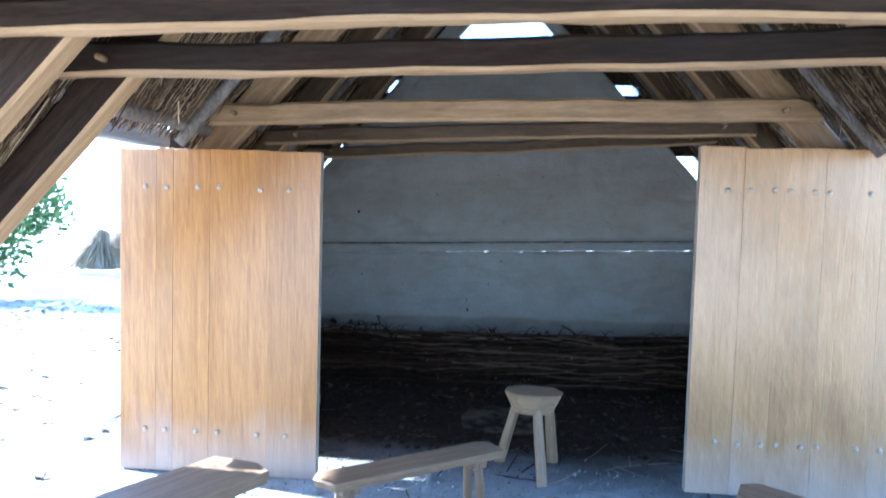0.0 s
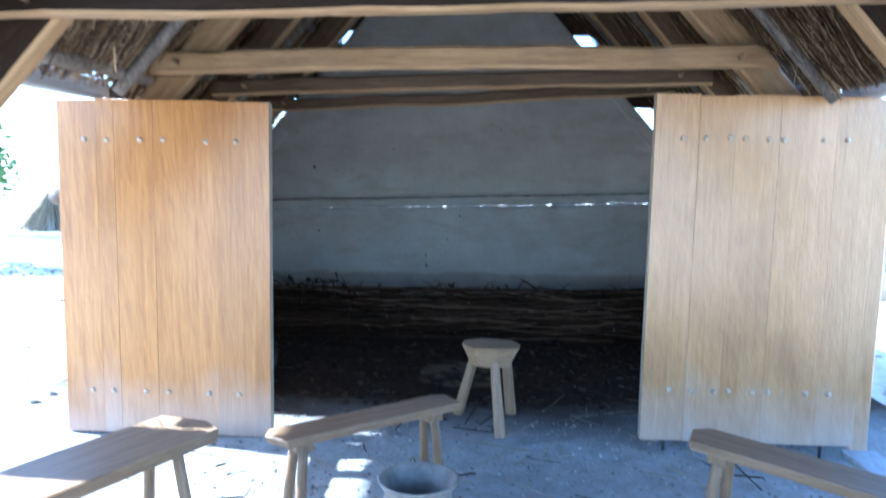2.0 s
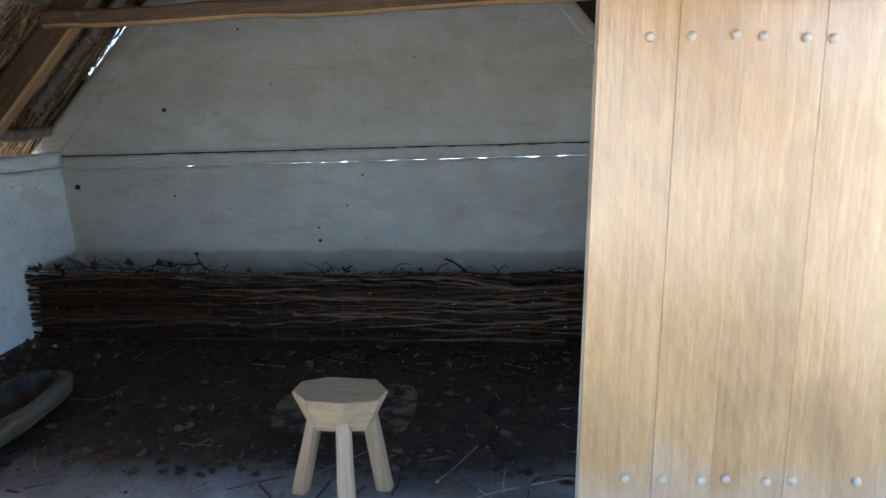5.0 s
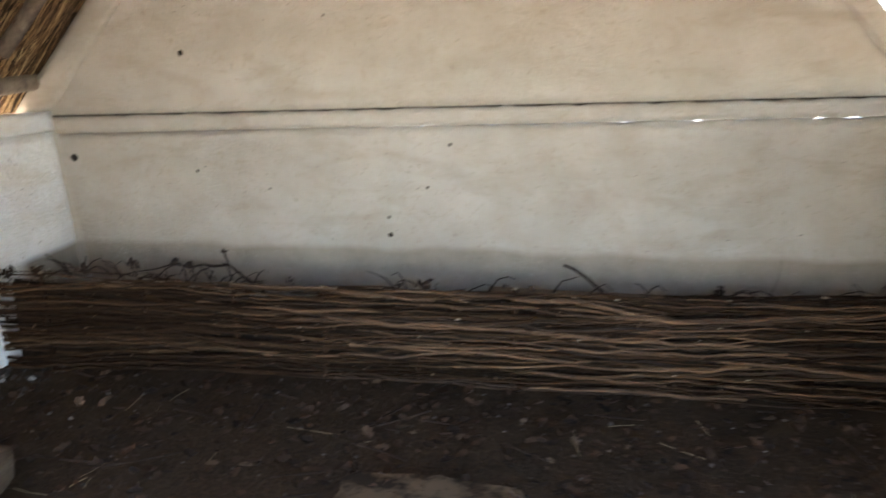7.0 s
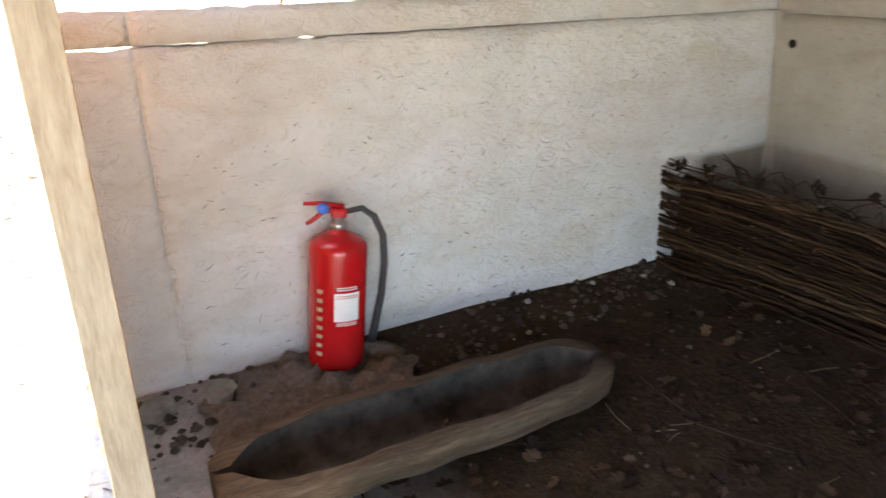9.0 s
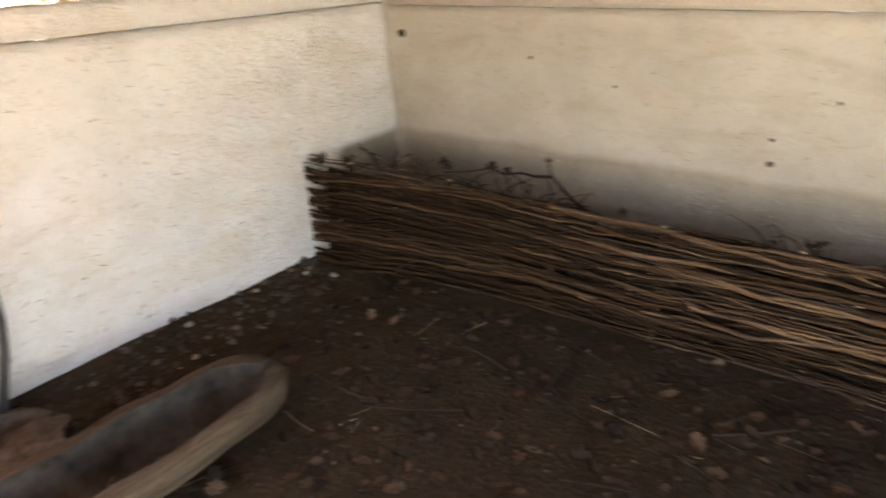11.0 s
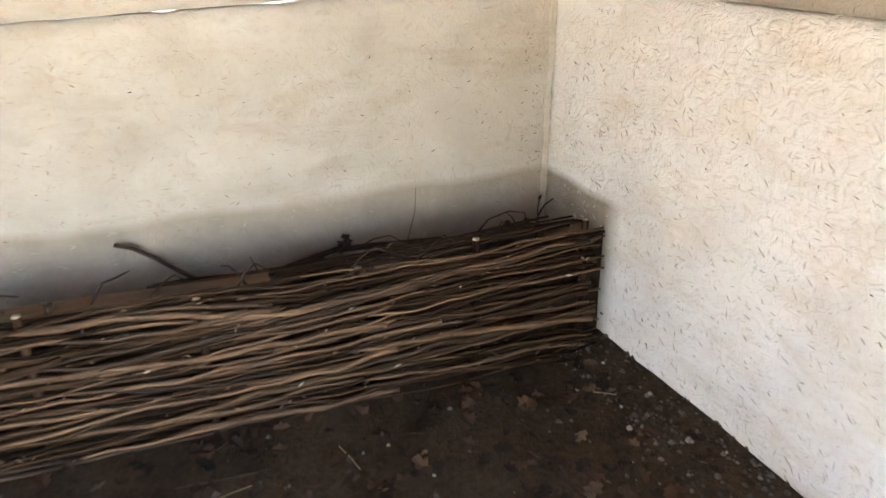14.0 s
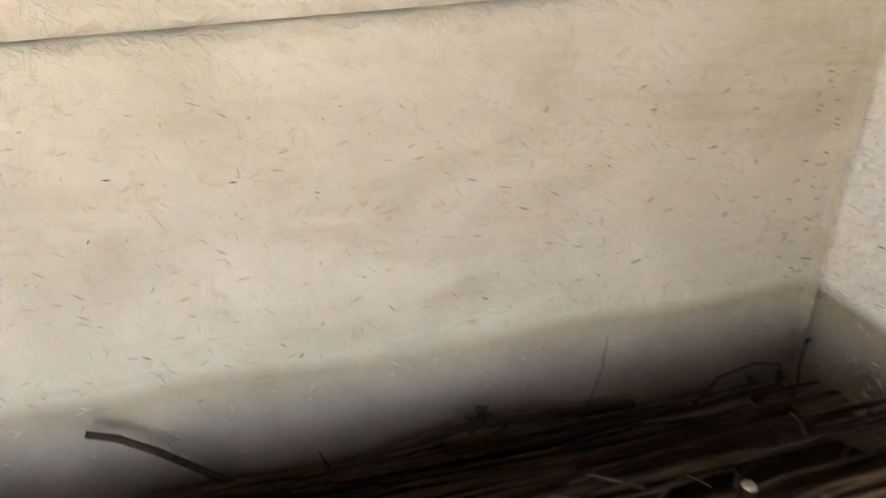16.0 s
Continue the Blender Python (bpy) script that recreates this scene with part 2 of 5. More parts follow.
M_GREY = wood("weathered_grey_timber", (0.20, 0.19, 0.18), (0.31, 0.30, 0.29), (0.42, 0.41, 0.40), (10, 10, 0.7), 0.7, (0.12, 0.11, 0.10), 0.4, 0.4)
M_POLE = wood("barked_pole", (0.05, 0.037, 0.027), (0.125, 0.097, 0.072), (0.26, 0.215, 0.165), (5, 5, 2.5), 0.8, (0.05, 0.04, 0.03), 0.6, 0.6, 0.2)
M_TROUGH = wood("old_trough_wood", (0.030, 0.020, 0.012), (0.078, 0.054, 0.034), (0.165, 0.120, 0.080), (9, 9, 0.9), 0.85, (0.04, 0.028, 0.019), 0.7, 0.8, 0.12)
M_ROD = wood("willow_rod", (0.030, 0.016, 0.008), (0.074, 0.040, 0.019), (0.140, 0.080, 0.039), (6, 6, 1.2), 0.6, (0.012, 0.009, 0.007), 0.8, 0.6, 0.2, 0.0, 0.0, (0.2, 1.65))
M_ROD_GREY = wood("weathered_rod", (0.022, 0.0125, 0.0065), (0.056, 0.033, 0.017), (0.115, 0.070, 0.037), (6, 6, 1.2), 0.7, (0.012, 0.009, 0.007), 0.8, 0.6, 0.04, 0.0, 0.0, (0.35, 1.4))
M_ROD_DARK = wood("dark_rod", (0.010, 0.006, 0.004), (0.028, 0.016, 0.009), (0.064, 0.036, 0.019), (6, 6, 1.2), 0.75, (0.008, 0.006, 0.005), 0.8, 0.6, 0.04, 0.0, 0.0, (0.4, 1.4))
M_TWIG = plain("dark_twig_bark", (0.012, 0.008, 0.005), (0.042, 0.026, 0.017), 40, 0.8, 0.5)
M_STUD = plain("wooden_stud", (0.36, 0.26, 0.165), (0.52, 0.41, 0.28), 25, 0.45, 0.2)
M_IRON = plain("dark_iron", (0.03, 0.028, 0.027), (0.07, 0.06, 0.055), 30, 0.55, 0.4, 0.002, 0.8)
M_THATCH = island("reed_thatch", [(0.0, (0.03, 0.017, 0.008)), (0.5, (0.13, 0.077, 0.037)), (0.85, (0.32, 0.205, 0.10)), (1.0, (0.60, 0.43, 0.23))], 0.85, 0.12)
# Body near black: the shade between reed stalks is put into its colour.
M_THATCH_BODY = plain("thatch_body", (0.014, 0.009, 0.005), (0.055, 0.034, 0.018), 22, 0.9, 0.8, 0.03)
M_LEAF_DRY = island("dry_leaf", [(0.0, (0.017, 0.010, 0.006)), (0.55, (0.040, 0.023, 0.012)), (0.9, (0.072, 0.038, 0.020)), (1.0, (0.13, 0.09, 0.055))], 0.9)
# Paler copy of the dry leaf, with strong outdoor sun in its colour.
M_LEAF_PALE = island("sunlit_leaf", [(0.0, (0.20, 0.15, 0.10)), (0.6, (0.34, 0.27, 0.19)), (1.0, (0.46, 0.38, 0.28))], 0.9)
M_STRAW = island("straw", [(0.0, (0.20, 0.15, 0.08)), (1.0, (0.40, 0.32, 0.18))], 0.7)
M_PEBBLE = island("pebble", [(0.0, (0.03, 0.024, 0.018)), (0.75, (0.075, 0.061, 0.046)), (0.95, (0.13, 0.11, 0.09)), (1.0, (0.34, 0.31, 0.27))], 0.9)
M_GREEN = island("green_leaf", [(0.0, (0.05, 0.10, 0.03)), (0.6, (0.09, 0.16, 0.05)), (1.0, (0.14, 0.22, 0.09))], 0.6, 0.3)
M_CLAYPOT = plain("fired_clay", (0.11, 0.088, 0.068), (0.30, 0.255, 0.21), 9, 0.75, 0.25)
M_RED = plain("red_enamel", (0.40, 0.008, 0.010), (0.46, 0.012, 0.013), 4, 0.25, 0.03)
M_RUBBER = plain("black_rubber", (0.015, 0.015, 0.016), (0.03, 0.03, 0.031), 20, 0.5, 0.1)
M_STEEL = plain("dull_steel", (0.40, 0.40, 0.40), (0.55, 0.55, 0.54), 30, 0.35, 0.1, 0.001, 1.0)
M_BLUE = plain("blue_plastic", (0.02, 0.10, 0.45), (0.03, 0.13, 0.5), 10, 0.4, 0.05)
M_PAPER = plain("white_label", (0.72, 0.71, 0.70), (0.80, 0.79, 0.78), 14, 0.5, 0.02)
M_SACK = plain("burlap", (0.075, 0.060, 0.045), (0.17, 0.142, 0.108), 60, 0.95, 0.7, 0.004)
M_MAT = plain("tan_mat", (0.026, 0.017, 0.010), (0.125, 0.087, 0.050), 7, 0.9, 0.4, 0.006, 0.0, 6, (0.43, 0.56))
M_HOLLOW = plain("dark_trough_hollow", (0.018, 0.015, 0.012), (0.075, 0.064, 0.052), 12, 0.9, 0.6, 0.006)
M_CLOD = island("grey_clod", [(0.0, (0.10, 0.092, 0.082)), (0.6, (0.24, 0.225, 0.20)), (1.0, (0.46, 0.44, 0.40))], 0.95)
M_STONE = plain("pale_stone", (0.11, 0.105, 0.08), (0.27, 0.26, 0.215), 9, 0.85, 0.5, 0.01)
M_ROD_END = plain("cut_rod_end", (0.20, 0.15, 0.095), (0.31, 0.25, 0.17), 40, 0.7, 0.2)
M_CHAFF_PALE = island("pale_chaff", [(0.0, (0.52, 0.48, 0.40)), (0.6, (0.60, 0.57, 0.50)), (0.95, (0.50, 0.43, 0.32)), (1.0, (0.26, 0.19, 0.12))], 0.9)
M_CHAFF = island("straw_chaff", [(0.0, (0.26, 0.22, 0.165)), (0.6, (0.36, 0.325, 0.265)), (0.86, (0.27, 0.21, 0.14)), (0.95, (0.36, 0.27, 0.17)), (1.0, (0.18, 0.13, 0.09))], 0.9)
M_FLECK = island("dark_fleck", [(0.0, (0.07, 0.05, 0.035)), (0.6, (0.16, 0.12, 0.08)), (1.0, (0.28, 0.21, 0.14))], 0.9)
# Bank earth near black, so the shade between the rods is in its colour.
M_GAP_DARK = plain("gap_dark_earth", (0.008, 0.0055, 0.0035), (0.028, 0.019, 0.011), 26, 0.95, 0.7, 0.012)
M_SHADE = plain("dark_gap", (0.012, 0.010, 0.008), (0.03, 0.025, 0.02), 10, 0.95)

# ---- mesh helpers ----


def mesh_of(name, verts, faces, material, smooth=True):
    me = bpy.data.meshes.new(name)
    me.from_pydata([tuple(v) for v in verts], [], faces)
    me.validate()
    me.materials.append(material)
    if smooth:
        me.polygons.foreach_set("use_smooth", [True] * len(me.polygons))
    me.update()
    return me


def part(name, data, parent=None, label="", at=None):
    ob = new(name, data)
    if parent:
        ob.parent = parent
    if at is not None:
        ob.matrix_basis = at
    if label:
        tagged(ob, label)
    return ob


def thing(name, label, category, group="", kind="", at=None, data=None):
    ob = new(name, data)
    if at is not None:
        ob.matrix_basis = at
    return tagged(ob, label, category, group, kind)


def along(p, q, up=(0, 0, 1)):
    """A pose at p whose z axis runs to q and whose x axis lies as near to up as it can."""
    p, q = Vector(p), Vector(q)
    z = (q - p).normalized()
    y = z.cross(Vector(up)).normalized()
    x = y.cross(z)
    return Matrix(((x.x, y.x, z.x, p.x), (x.y, y.y, z.y, p.y), (x.z, y.z, z.z, p.z), (0, 0, 0, 1)))


def loft(rings, caps=True):
    k = len(rings[0])
    verts = [v for r in rings for v in r]
    faces = []
    for i in range(len(rings) - 1):
        for j in range(k):
            a, b2 = i * k + j, i * k + (j + 1) % k
            faces.append((a, b2, b2 + k, a + k))
    if caps:
        faces.append(tuple(reversed(range(k))))
        faces.append(tuple(range((len(rings) - 1) * k, len(rings) * k)))
    return verts, faces


def hewn(length, a, b, material, wob=0.008, bow=0.0, seed=0, n=14, chamfer=0.012, taper=0.0, end_cut=0.0, underlit=None):
    """A hewn timber along z, a deep in x and b thick in y, bowed in x."""
    rings = []
    for i in range(n + 1):
        f = i / n
        z = f * length
        s = 1 - taper * f
        cx = bow * (1 - (2 * f - 1) ** 2) + wob * noise.noise(Vector((seed * 3.1, z * 1.6, 0)))
        cy = wob * noise.noise(Vector((seed * 3.1, z * 1.6, 5)))
        r = []
        for ux, uy in ((1, 1), (-1, 1), (-1, -1), (1, -1)):
            for first in (0, 1):
                dx = a / 2 * s - (chamfer if (first == 0) == (ux * uy > 0) else 0)
                dy = b / 2 * s - (0 if (first == 0) == (ux * uy > 0) else chamfer)
                w = wob * 0.7 * noise.noise(Vector((ux * 2 + seed, uy * 2, z * 4)))
                ez = 0
                if end_cut and i in (0, n):
                    ez = (end_cut if i == 0 else -end_cut) * (0.5 + 0.5 * ux)
                r.append(Vector((cx + ux * (dx + w), cy + uy * (dy + w), z + ez)))
        # keep the ring in order round the section
        c = Vector((cx, cy, z))
        r.sort(key=lambda p: math.atan2((p.y - c.y) / b, (p.x - c.x) / a))
        rings.append(r)
    v, f = loft(rings)
    me = mesh_of("timber", v, f, material, False)
    if underlit:                                     # the lower side is paler: light bounced off the floor, put in as colour
        me.materials.append(underlit)
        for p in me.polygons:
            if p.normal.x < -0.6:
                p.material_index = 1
    return me


def tube(points, radii, material, k=8, rough=0.0, seed=0):
    """A round rod through points."""
    rings = []
    for i, p in enumerate(points):
        p = Vector(p)
        d = (Vector(points[min(i + 1, len(points) - 1)]) - Vector(points[max(i - 1, 0)])).normalized()
        u = d.cross(Vector((0.13, 0.21, 0.97)) if abs(d.z) < 0.9 else Vector((1, 0, 0))).normalized()
        w = d.cross(u)
        r = radii[i] if isinstance(radii, (list, tuple)) else radii
        rings.append([p + (u * math.cos(t) + w * math.sin(t)) * r * (1 + rough * noise.noise(Vector((math.cos(t) + seed, math.sin(t), i * 0.7)))) for t in (2 * math.pi * j / k for j in range(k))])
    v, f = loft(rings)
    return mesh_of("rod", v, f, material)


def lathe(profile, material, k=28, rough=0.0):
    rings = [[Vector((r * math.cos(t) * (1 + rough * noise.noise(Vector((math.cos(t), math.sin(t), z * 4)))), r * math.sin(t), z)) for t in (2 * math.pi * j / k for j in range(k))] for r, z in profile]
    v, f = loft(rings)
    return mesh_of("turned", v, f, material)


def block(x0, y0, z0, x1, y1, z1, material, bev=0.004):
    bm = bmesh.new()
    bmesh.ops.create_cube(bm, size=1.0)
    for v in bm.verts:
        v.co = Vector((x0 + (v.co.x + 0.5) * (x1 - x0), y0 + (v.co.y + 0.5) * (y1 - y0), z0 + (v.co.z + 0.5) * (z1 - z0)))
    if bev:
        bmesh.ops.bevel(bm, geom=bm.edges[:], offset=bev, segments=1, affect="EDGES")
    me = bpy.data.meshes.new("block")
    bm.to_mesh(me)
    bm.free()
    me.materials.append(material)
    return me


def daub_wall(corners, thick, nu, nv, seed, amp=0.02, material=None):
    """A rough daub slab: corners (bottom start, bottom end, top end, top start) on its room side, thickened away from the room."""
    a, b2, c, d = [Vector(p) for p in corners]
    nrm = (b2 - a).cross(d - a).normalized()
    verts, faces = [], []
    for side in (0, 1):
        for j in range(nv + 1):
            for i in range(nu + 1):
                u, w = i / nu, j / nv
                p = a.lerp(b2, u).lerp(d.lerp(c, u), w)
                k = noise.fractal(Vector((p.x * 1.3 + seed, p.y * 1.3, p.z * 1.3)), 1.0, 2.0, 4) * amp
                ez = noise.noise(Vector((p.x * 15 + seed, p.y * 15, 7))) * 0.011 if j == nv else 0
                q = p + nrm * (k if side == 0 else -thick)
                verts.append((q.x, q.y, q.z + ez))
    row = nu + 1
    off = row * (nv + 1)
    for j in range(nv):
        for i in range(nu):
            q = j * row + i
            faces.append((q, q + 1, q + row + 1, q + row))
            faces.append((off + q, off + q + row, off + q + row + 1, off + q + 1))
    for i in range(nu):
        faces.append((i, off + i, off + i + 1, i + 1))
        t = nv * row + i
        faces.append((t, t + 1, off + t + 1, off + t))
    for j in range(nv):
        q = j * row
        faces.append((q, q + row, off + q + row, off + q))
        q = j * row + nu
        faces.append((q, off + q, off + q + row, q + row))
    return mesh_of("daub", verts, faces, material or M_DAUB)

# ---- setting: ground, walls, roof ----
WALL_L0, WALL_L1, WALL_R = -2.05, -2.13, 1.98     # left wall foot and head, right wall
BACK = 6.8
PANEL_Y = 3.89


def ground_height(x, y):
    return 0.012 * noise.noise(Vector((x * 0.9, y * 0.9, 0))) + 0.006 * noise.noise(Vector((x * 4, y * 4, 3)))


def grid_sheet(name, x0, y0, x1, y1, nx, ny, material, height):
    verts = [(x0 + (x1 - x0) * i / nx, y0 + (y1 - y0) * j / ny, height(x0 + (x1 - x0) * i / nx, y0 + (y1 - y0) * j / ny)) for j in range(ny + 1) for i in range(nx + 1)]
    faces = [(j * (nx + 1) + i, j * (nx + 1) + i + 1, (j + 1) * (nx + 1) + i + 1, (j + 1) * (nx + 1) + i) for j in range(ny) for i in range(nx)]
    return new(name, mesh_of(name, verts, faces, material))


def floor_height(x, y):
    h = ground_height(x, y)
    if y > 3.95:                                  # crumbled earth banked against the walls
        d = min(x + 2.06, 2.0 - x)
        h += 0.05 * max(0.0, 1 - max(d, 0) / 0.28) ** 1.5
    return h


tagged(grid_sheet("ground", -300, -300, 300, 300, 60, 60, M_SOIL, lambda x, y: -0.03), "sunlit bare soil strewn with dead leaves around the hut", "ground", kind="structure")
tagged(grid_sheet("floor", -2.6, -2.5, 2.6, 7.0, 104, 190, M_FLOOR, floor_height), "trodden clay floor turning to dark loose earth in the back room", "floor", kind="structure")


def slot(x):
    return 1.10 + 0.037 * x


back = tagged(new("wall_north"), "limewashed clay gable wall with a thin light-leaking gap", "wall", kind="structure")
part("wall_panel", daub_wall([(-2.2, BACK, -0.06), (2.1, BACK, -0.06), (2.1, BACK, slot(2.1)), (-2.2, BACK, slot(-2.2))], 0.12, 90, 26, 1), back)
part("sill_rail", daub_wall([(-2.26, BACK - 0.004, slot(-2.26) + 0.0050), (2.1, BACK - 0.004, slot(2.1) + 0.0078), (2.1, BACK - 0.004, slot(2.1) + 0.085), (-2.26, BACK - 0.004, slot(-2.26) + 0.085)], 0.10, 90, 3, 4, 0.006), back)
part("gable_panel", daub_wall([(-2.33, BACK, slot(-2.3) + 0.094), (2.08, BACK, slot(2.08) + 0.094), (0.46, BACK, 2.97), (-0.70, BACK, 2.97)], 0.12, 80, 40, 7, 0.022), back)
# Unseen dark backing, added so the seam reads as shade and leaks no light.
_seam = daub_wall([(-2.2, BACK + 0.05, slot(-2.2) + 0.05), (2.0, BACK + 0.05, slot(2.0) + 0.05), (2.0, BACK + 0.05, slot(2.0) + 0.13), (-2.2, BACK + 0.05, slot(-2.2) + 0.13)], 0.03, 30, 2, 9, 0.002)
_seam.materials[0] = M_SHADE
part("seam_backing", _seam, back)
for _q in (((-2.34, 1.12), (-2.16, 1.12), (-0.121, 3.517), (-0.27, 3.56)), ((1.95, 1.25), (2.09, 1.25), (0.03, 3.50), (-0.121, 3.517))):
    part("edge_strip", daub_wall([(p[0], BACK - 0.016, p[1]) for p in _q], 0.09, 4, 50, 11, 0.008), back)
for _s, _spans in ((-1, ((1.1, 1.62), (2.04, 2.53), (2.64, 3.5))), (1, ((1.2, 1.50), (2.0, 2.53), (2.62, 3.5)))):
    for _za, _zb in _spans:
        _row = []
        for _zz in (_za, _zb):
            _in = -2.25 + (_zz - 1.12) * 0.845 if _s < 0 else 2.03 - (_zz - 1.25) * 0.905
            _row.append((_in, _in + _s * 0.34, _zz))
        (_a0, _a1, _az0), (_c0, _c1, _cz0) = _row
        _q = [(_a1, _az0), (_a0, _az0), (_c0, _cz0), (_c1, _cz0)] if _s < 0 else [(_a0, _az0), (_a1, _az0), (_c1, _cz0), (_c0, _cz0)]
        _me = daub_wall([(p[0], BACK + 0.02, p[1]) for p in _q], 0.10, 5, 16, _zb, 0.03)
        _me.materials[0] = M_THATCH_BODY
        part("thatch_end", _me, back, "dark butt ends of the thatch")
_cap = daub_wall([(-0.60, BACK + 0.06, 3.25), (0.36, BACK + 0.06, 3.25), (0.02, BACK + 0.06, 4.0), (-0.18, BACK + 0.06, 4.0)], 0.08, 10, 10, 13, 0.02)
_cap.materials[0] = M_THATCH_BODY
part("gable_cap", _cap, back, "dark thatch filling the gable's peak")


left = tagged(new("wall_west"), "low limewashed clay wall with straw chaff in the daub", "wall", kind="structure")
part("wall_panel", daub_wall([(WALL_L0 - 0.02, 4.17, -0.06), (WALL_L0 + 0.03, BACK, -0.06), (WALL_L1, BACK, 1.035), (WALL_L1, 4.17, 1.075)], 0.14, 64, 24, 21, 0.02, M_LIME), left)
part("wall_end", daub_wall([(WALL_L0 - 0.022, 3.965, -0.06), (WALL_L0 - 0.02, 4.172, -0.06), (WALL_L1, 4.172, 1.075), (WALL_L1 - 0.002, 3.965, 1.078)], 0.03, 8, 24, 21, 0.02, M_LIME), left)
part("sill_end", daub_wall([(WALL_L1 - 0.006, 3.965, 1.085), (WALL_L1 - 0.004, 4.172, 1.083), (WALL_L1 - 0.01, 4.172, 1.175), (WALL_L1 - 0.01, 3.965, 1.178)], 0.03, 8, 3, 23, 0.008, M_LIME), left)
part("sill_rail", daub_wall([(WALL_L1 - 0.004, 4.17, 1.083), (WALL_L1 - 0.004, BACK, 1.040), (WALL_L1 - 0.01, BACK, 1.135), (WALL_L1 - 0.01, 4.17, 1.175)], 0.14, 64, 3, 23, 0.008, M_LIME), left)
right = tagged(new("wall_east"), "low limewashed clay wall with straw chaff in the daub", "wall", kind="structure")
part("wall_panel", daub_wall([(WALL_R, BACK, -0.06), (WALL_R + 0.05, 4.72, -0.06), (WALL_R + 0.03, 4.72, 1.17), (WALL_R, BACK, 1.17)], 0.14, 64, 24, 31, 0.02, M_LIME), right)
part("sill_rail", daub_wall([(WALL_R + 0.002, BACK, 1.178), (WALL_R + 0.03, 4.72, 1.178), (WALL_R + 0.03, 4.72, 1.265), (WALL_R + 0.002, BACK, 1.265)], 0.14, 64, 3, 33, 0.008), right)


def corner_cove(foot, head, side, seed, parent, top):
    """Daub smeared into the corner of a side wall and the gable wall."""
    k, nz, r = 7, 30, 0.10
    vv, ff = [], []
    for j in range(nz + 1):
        z = -0.05 + (top + 0.05) * j / nz
        x = foot + (head - foot) * j / nz
        for i in range(k + 1):
            t = math.pi / 2 * i / k
            q = r * (1 + 0.22 * noise.noise(Vector((seed, z * 3, i * 0.3)))) + 0.004 * noise.noise(Vector((z * 14, i, seed)))
            vv.append((x + side * 0.02 - side * q * (1 - math.sin(t)), BACK + 0.02 - q * (1 - math.cos(t)), z))
    for j in range(nz):
        for i in range(k):
            q = j * (k + 1) + i
            ff.append((q, q + 1, q + k + 2, q + k + 1) if side > 0 else (q, q + k + 1, q + k + 2, q + 1))
    part("corner_cove", mesh_of("cove", vv, ff, M_DAUB), parent)


corner_cove(WALL_R, WALL_R, 1, 3, right, 1.165)
corner_cove(WALL_L0 + 0.03, WALL_L1, -1, 5, left, 1.03)


# thatch: lower face of each slope
def slope(side, x):
    return 4.05 + 1.2 * x if side < 0 else 3.80 - 1.08 * x


def thatch_slab(side, y0, y1, eave, seed):
    apex = -0.079
    nx, ny = 26, max(6, int((y1 - y0) * 8))
    verts, faces = [], []
    for s in (0, 1):
        for j in range(ny + 1):
            for i in range(nx + 1):
                x = apex + (eave - apex) * i / nx
                y = y0 + (y1 - y0) * j / ny
                z = slope(side, x) + 0.03 * noise.noise(Vector((x * 5 + seed, y * 5, s)))
                verts.append((x, y, z + (0.42 if s else 0)))
    row, off = nx + 1, (nx + 1) * (ny + 1)
    for j in range(ny):
        for i in range(nx):
            q = j * row + i
            faces += [(q, q + 1, q + row + 1, q + row), (off + q, off + q + row, off + q + row + 1, off + q + 1)]
    for j in range(ny):
        for q in (j * row, j * row + nx):
            faces.append((q, q + row, off + q + row, off + q))
    for i in range(nx):
        for q in (i, ny * row + i):
            faces.append((q, q + 1, off + q + 1, off + q))
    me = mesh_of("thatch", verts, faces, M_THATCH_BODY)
    return me


def reeds(side, y0, y1, xa, xb, count, seed, lmin=0.10, lmax=0.34, hang=0.05):
    """Loose reed stalks on the lower face of a slope, as one mesh."""
    rnd = random.Random(seed)
    verts, faces = [], []
    for _ in range(count):
        x, y = rnd.uniform(xa, xb), rnd.uniform(y0, y1)
        loose = rnd.random() < 0.24
        ln, r = rnd.uniform(lmin, lmax) * (0.55 if loose else 1.0), rnd.uniform(0.0016, 0.0042)
        g = 1.2 if side < 0 else -1.08
        d = Vector((1, 0, g)).normalized() * (-1 if side < 0 else 1) * (1 if side < 0 else 1)
        if d.z > 0:
            d = -d
        over = 0.06 if side < 0 else -0.01
        if abs(x) + ln * 0.68 > abs(xa if side < 0 else xb) + over:
            ln = max(0.03, (abs(xa if side < 0 else xb) + over - abs(x)) / 0.68)
            loose = False
        d = (d + Vector((rnd.gauss(0, 0.07), rnd.gauss(0, 0.8 if loose else 0.10), rnd.gauss(0, 0.32 if loose else 0.05)))).normalized()
        p = Vector((x, y, slope(side, x) - rnd.uniform(0.0, hang) * (1 + rnd.random())))
        q = p + d * ln
        u = d.cross(Vector((0.2, 0.9, 0.3))).normalized()
        w = d.cross(u)
        b0 = len(verts)
        for e, rr in ((p, r), (q, r * 0.7)):
            for t in (0, 2.1, 4.2):
                verts.append(e + (u * math.cos(t) + w * math.sin(t)) * rr)
        faces += [(b0, b0 + 1, b0 + 4, b0 + 3), (b0 + 1, b0 + 2, b0 + 5, b0 + 4), (b0 + 2, b0, b0 + 3, b0 + 5)]
    return mesh_of("reeds", verts, faces, M_THATCH, False)


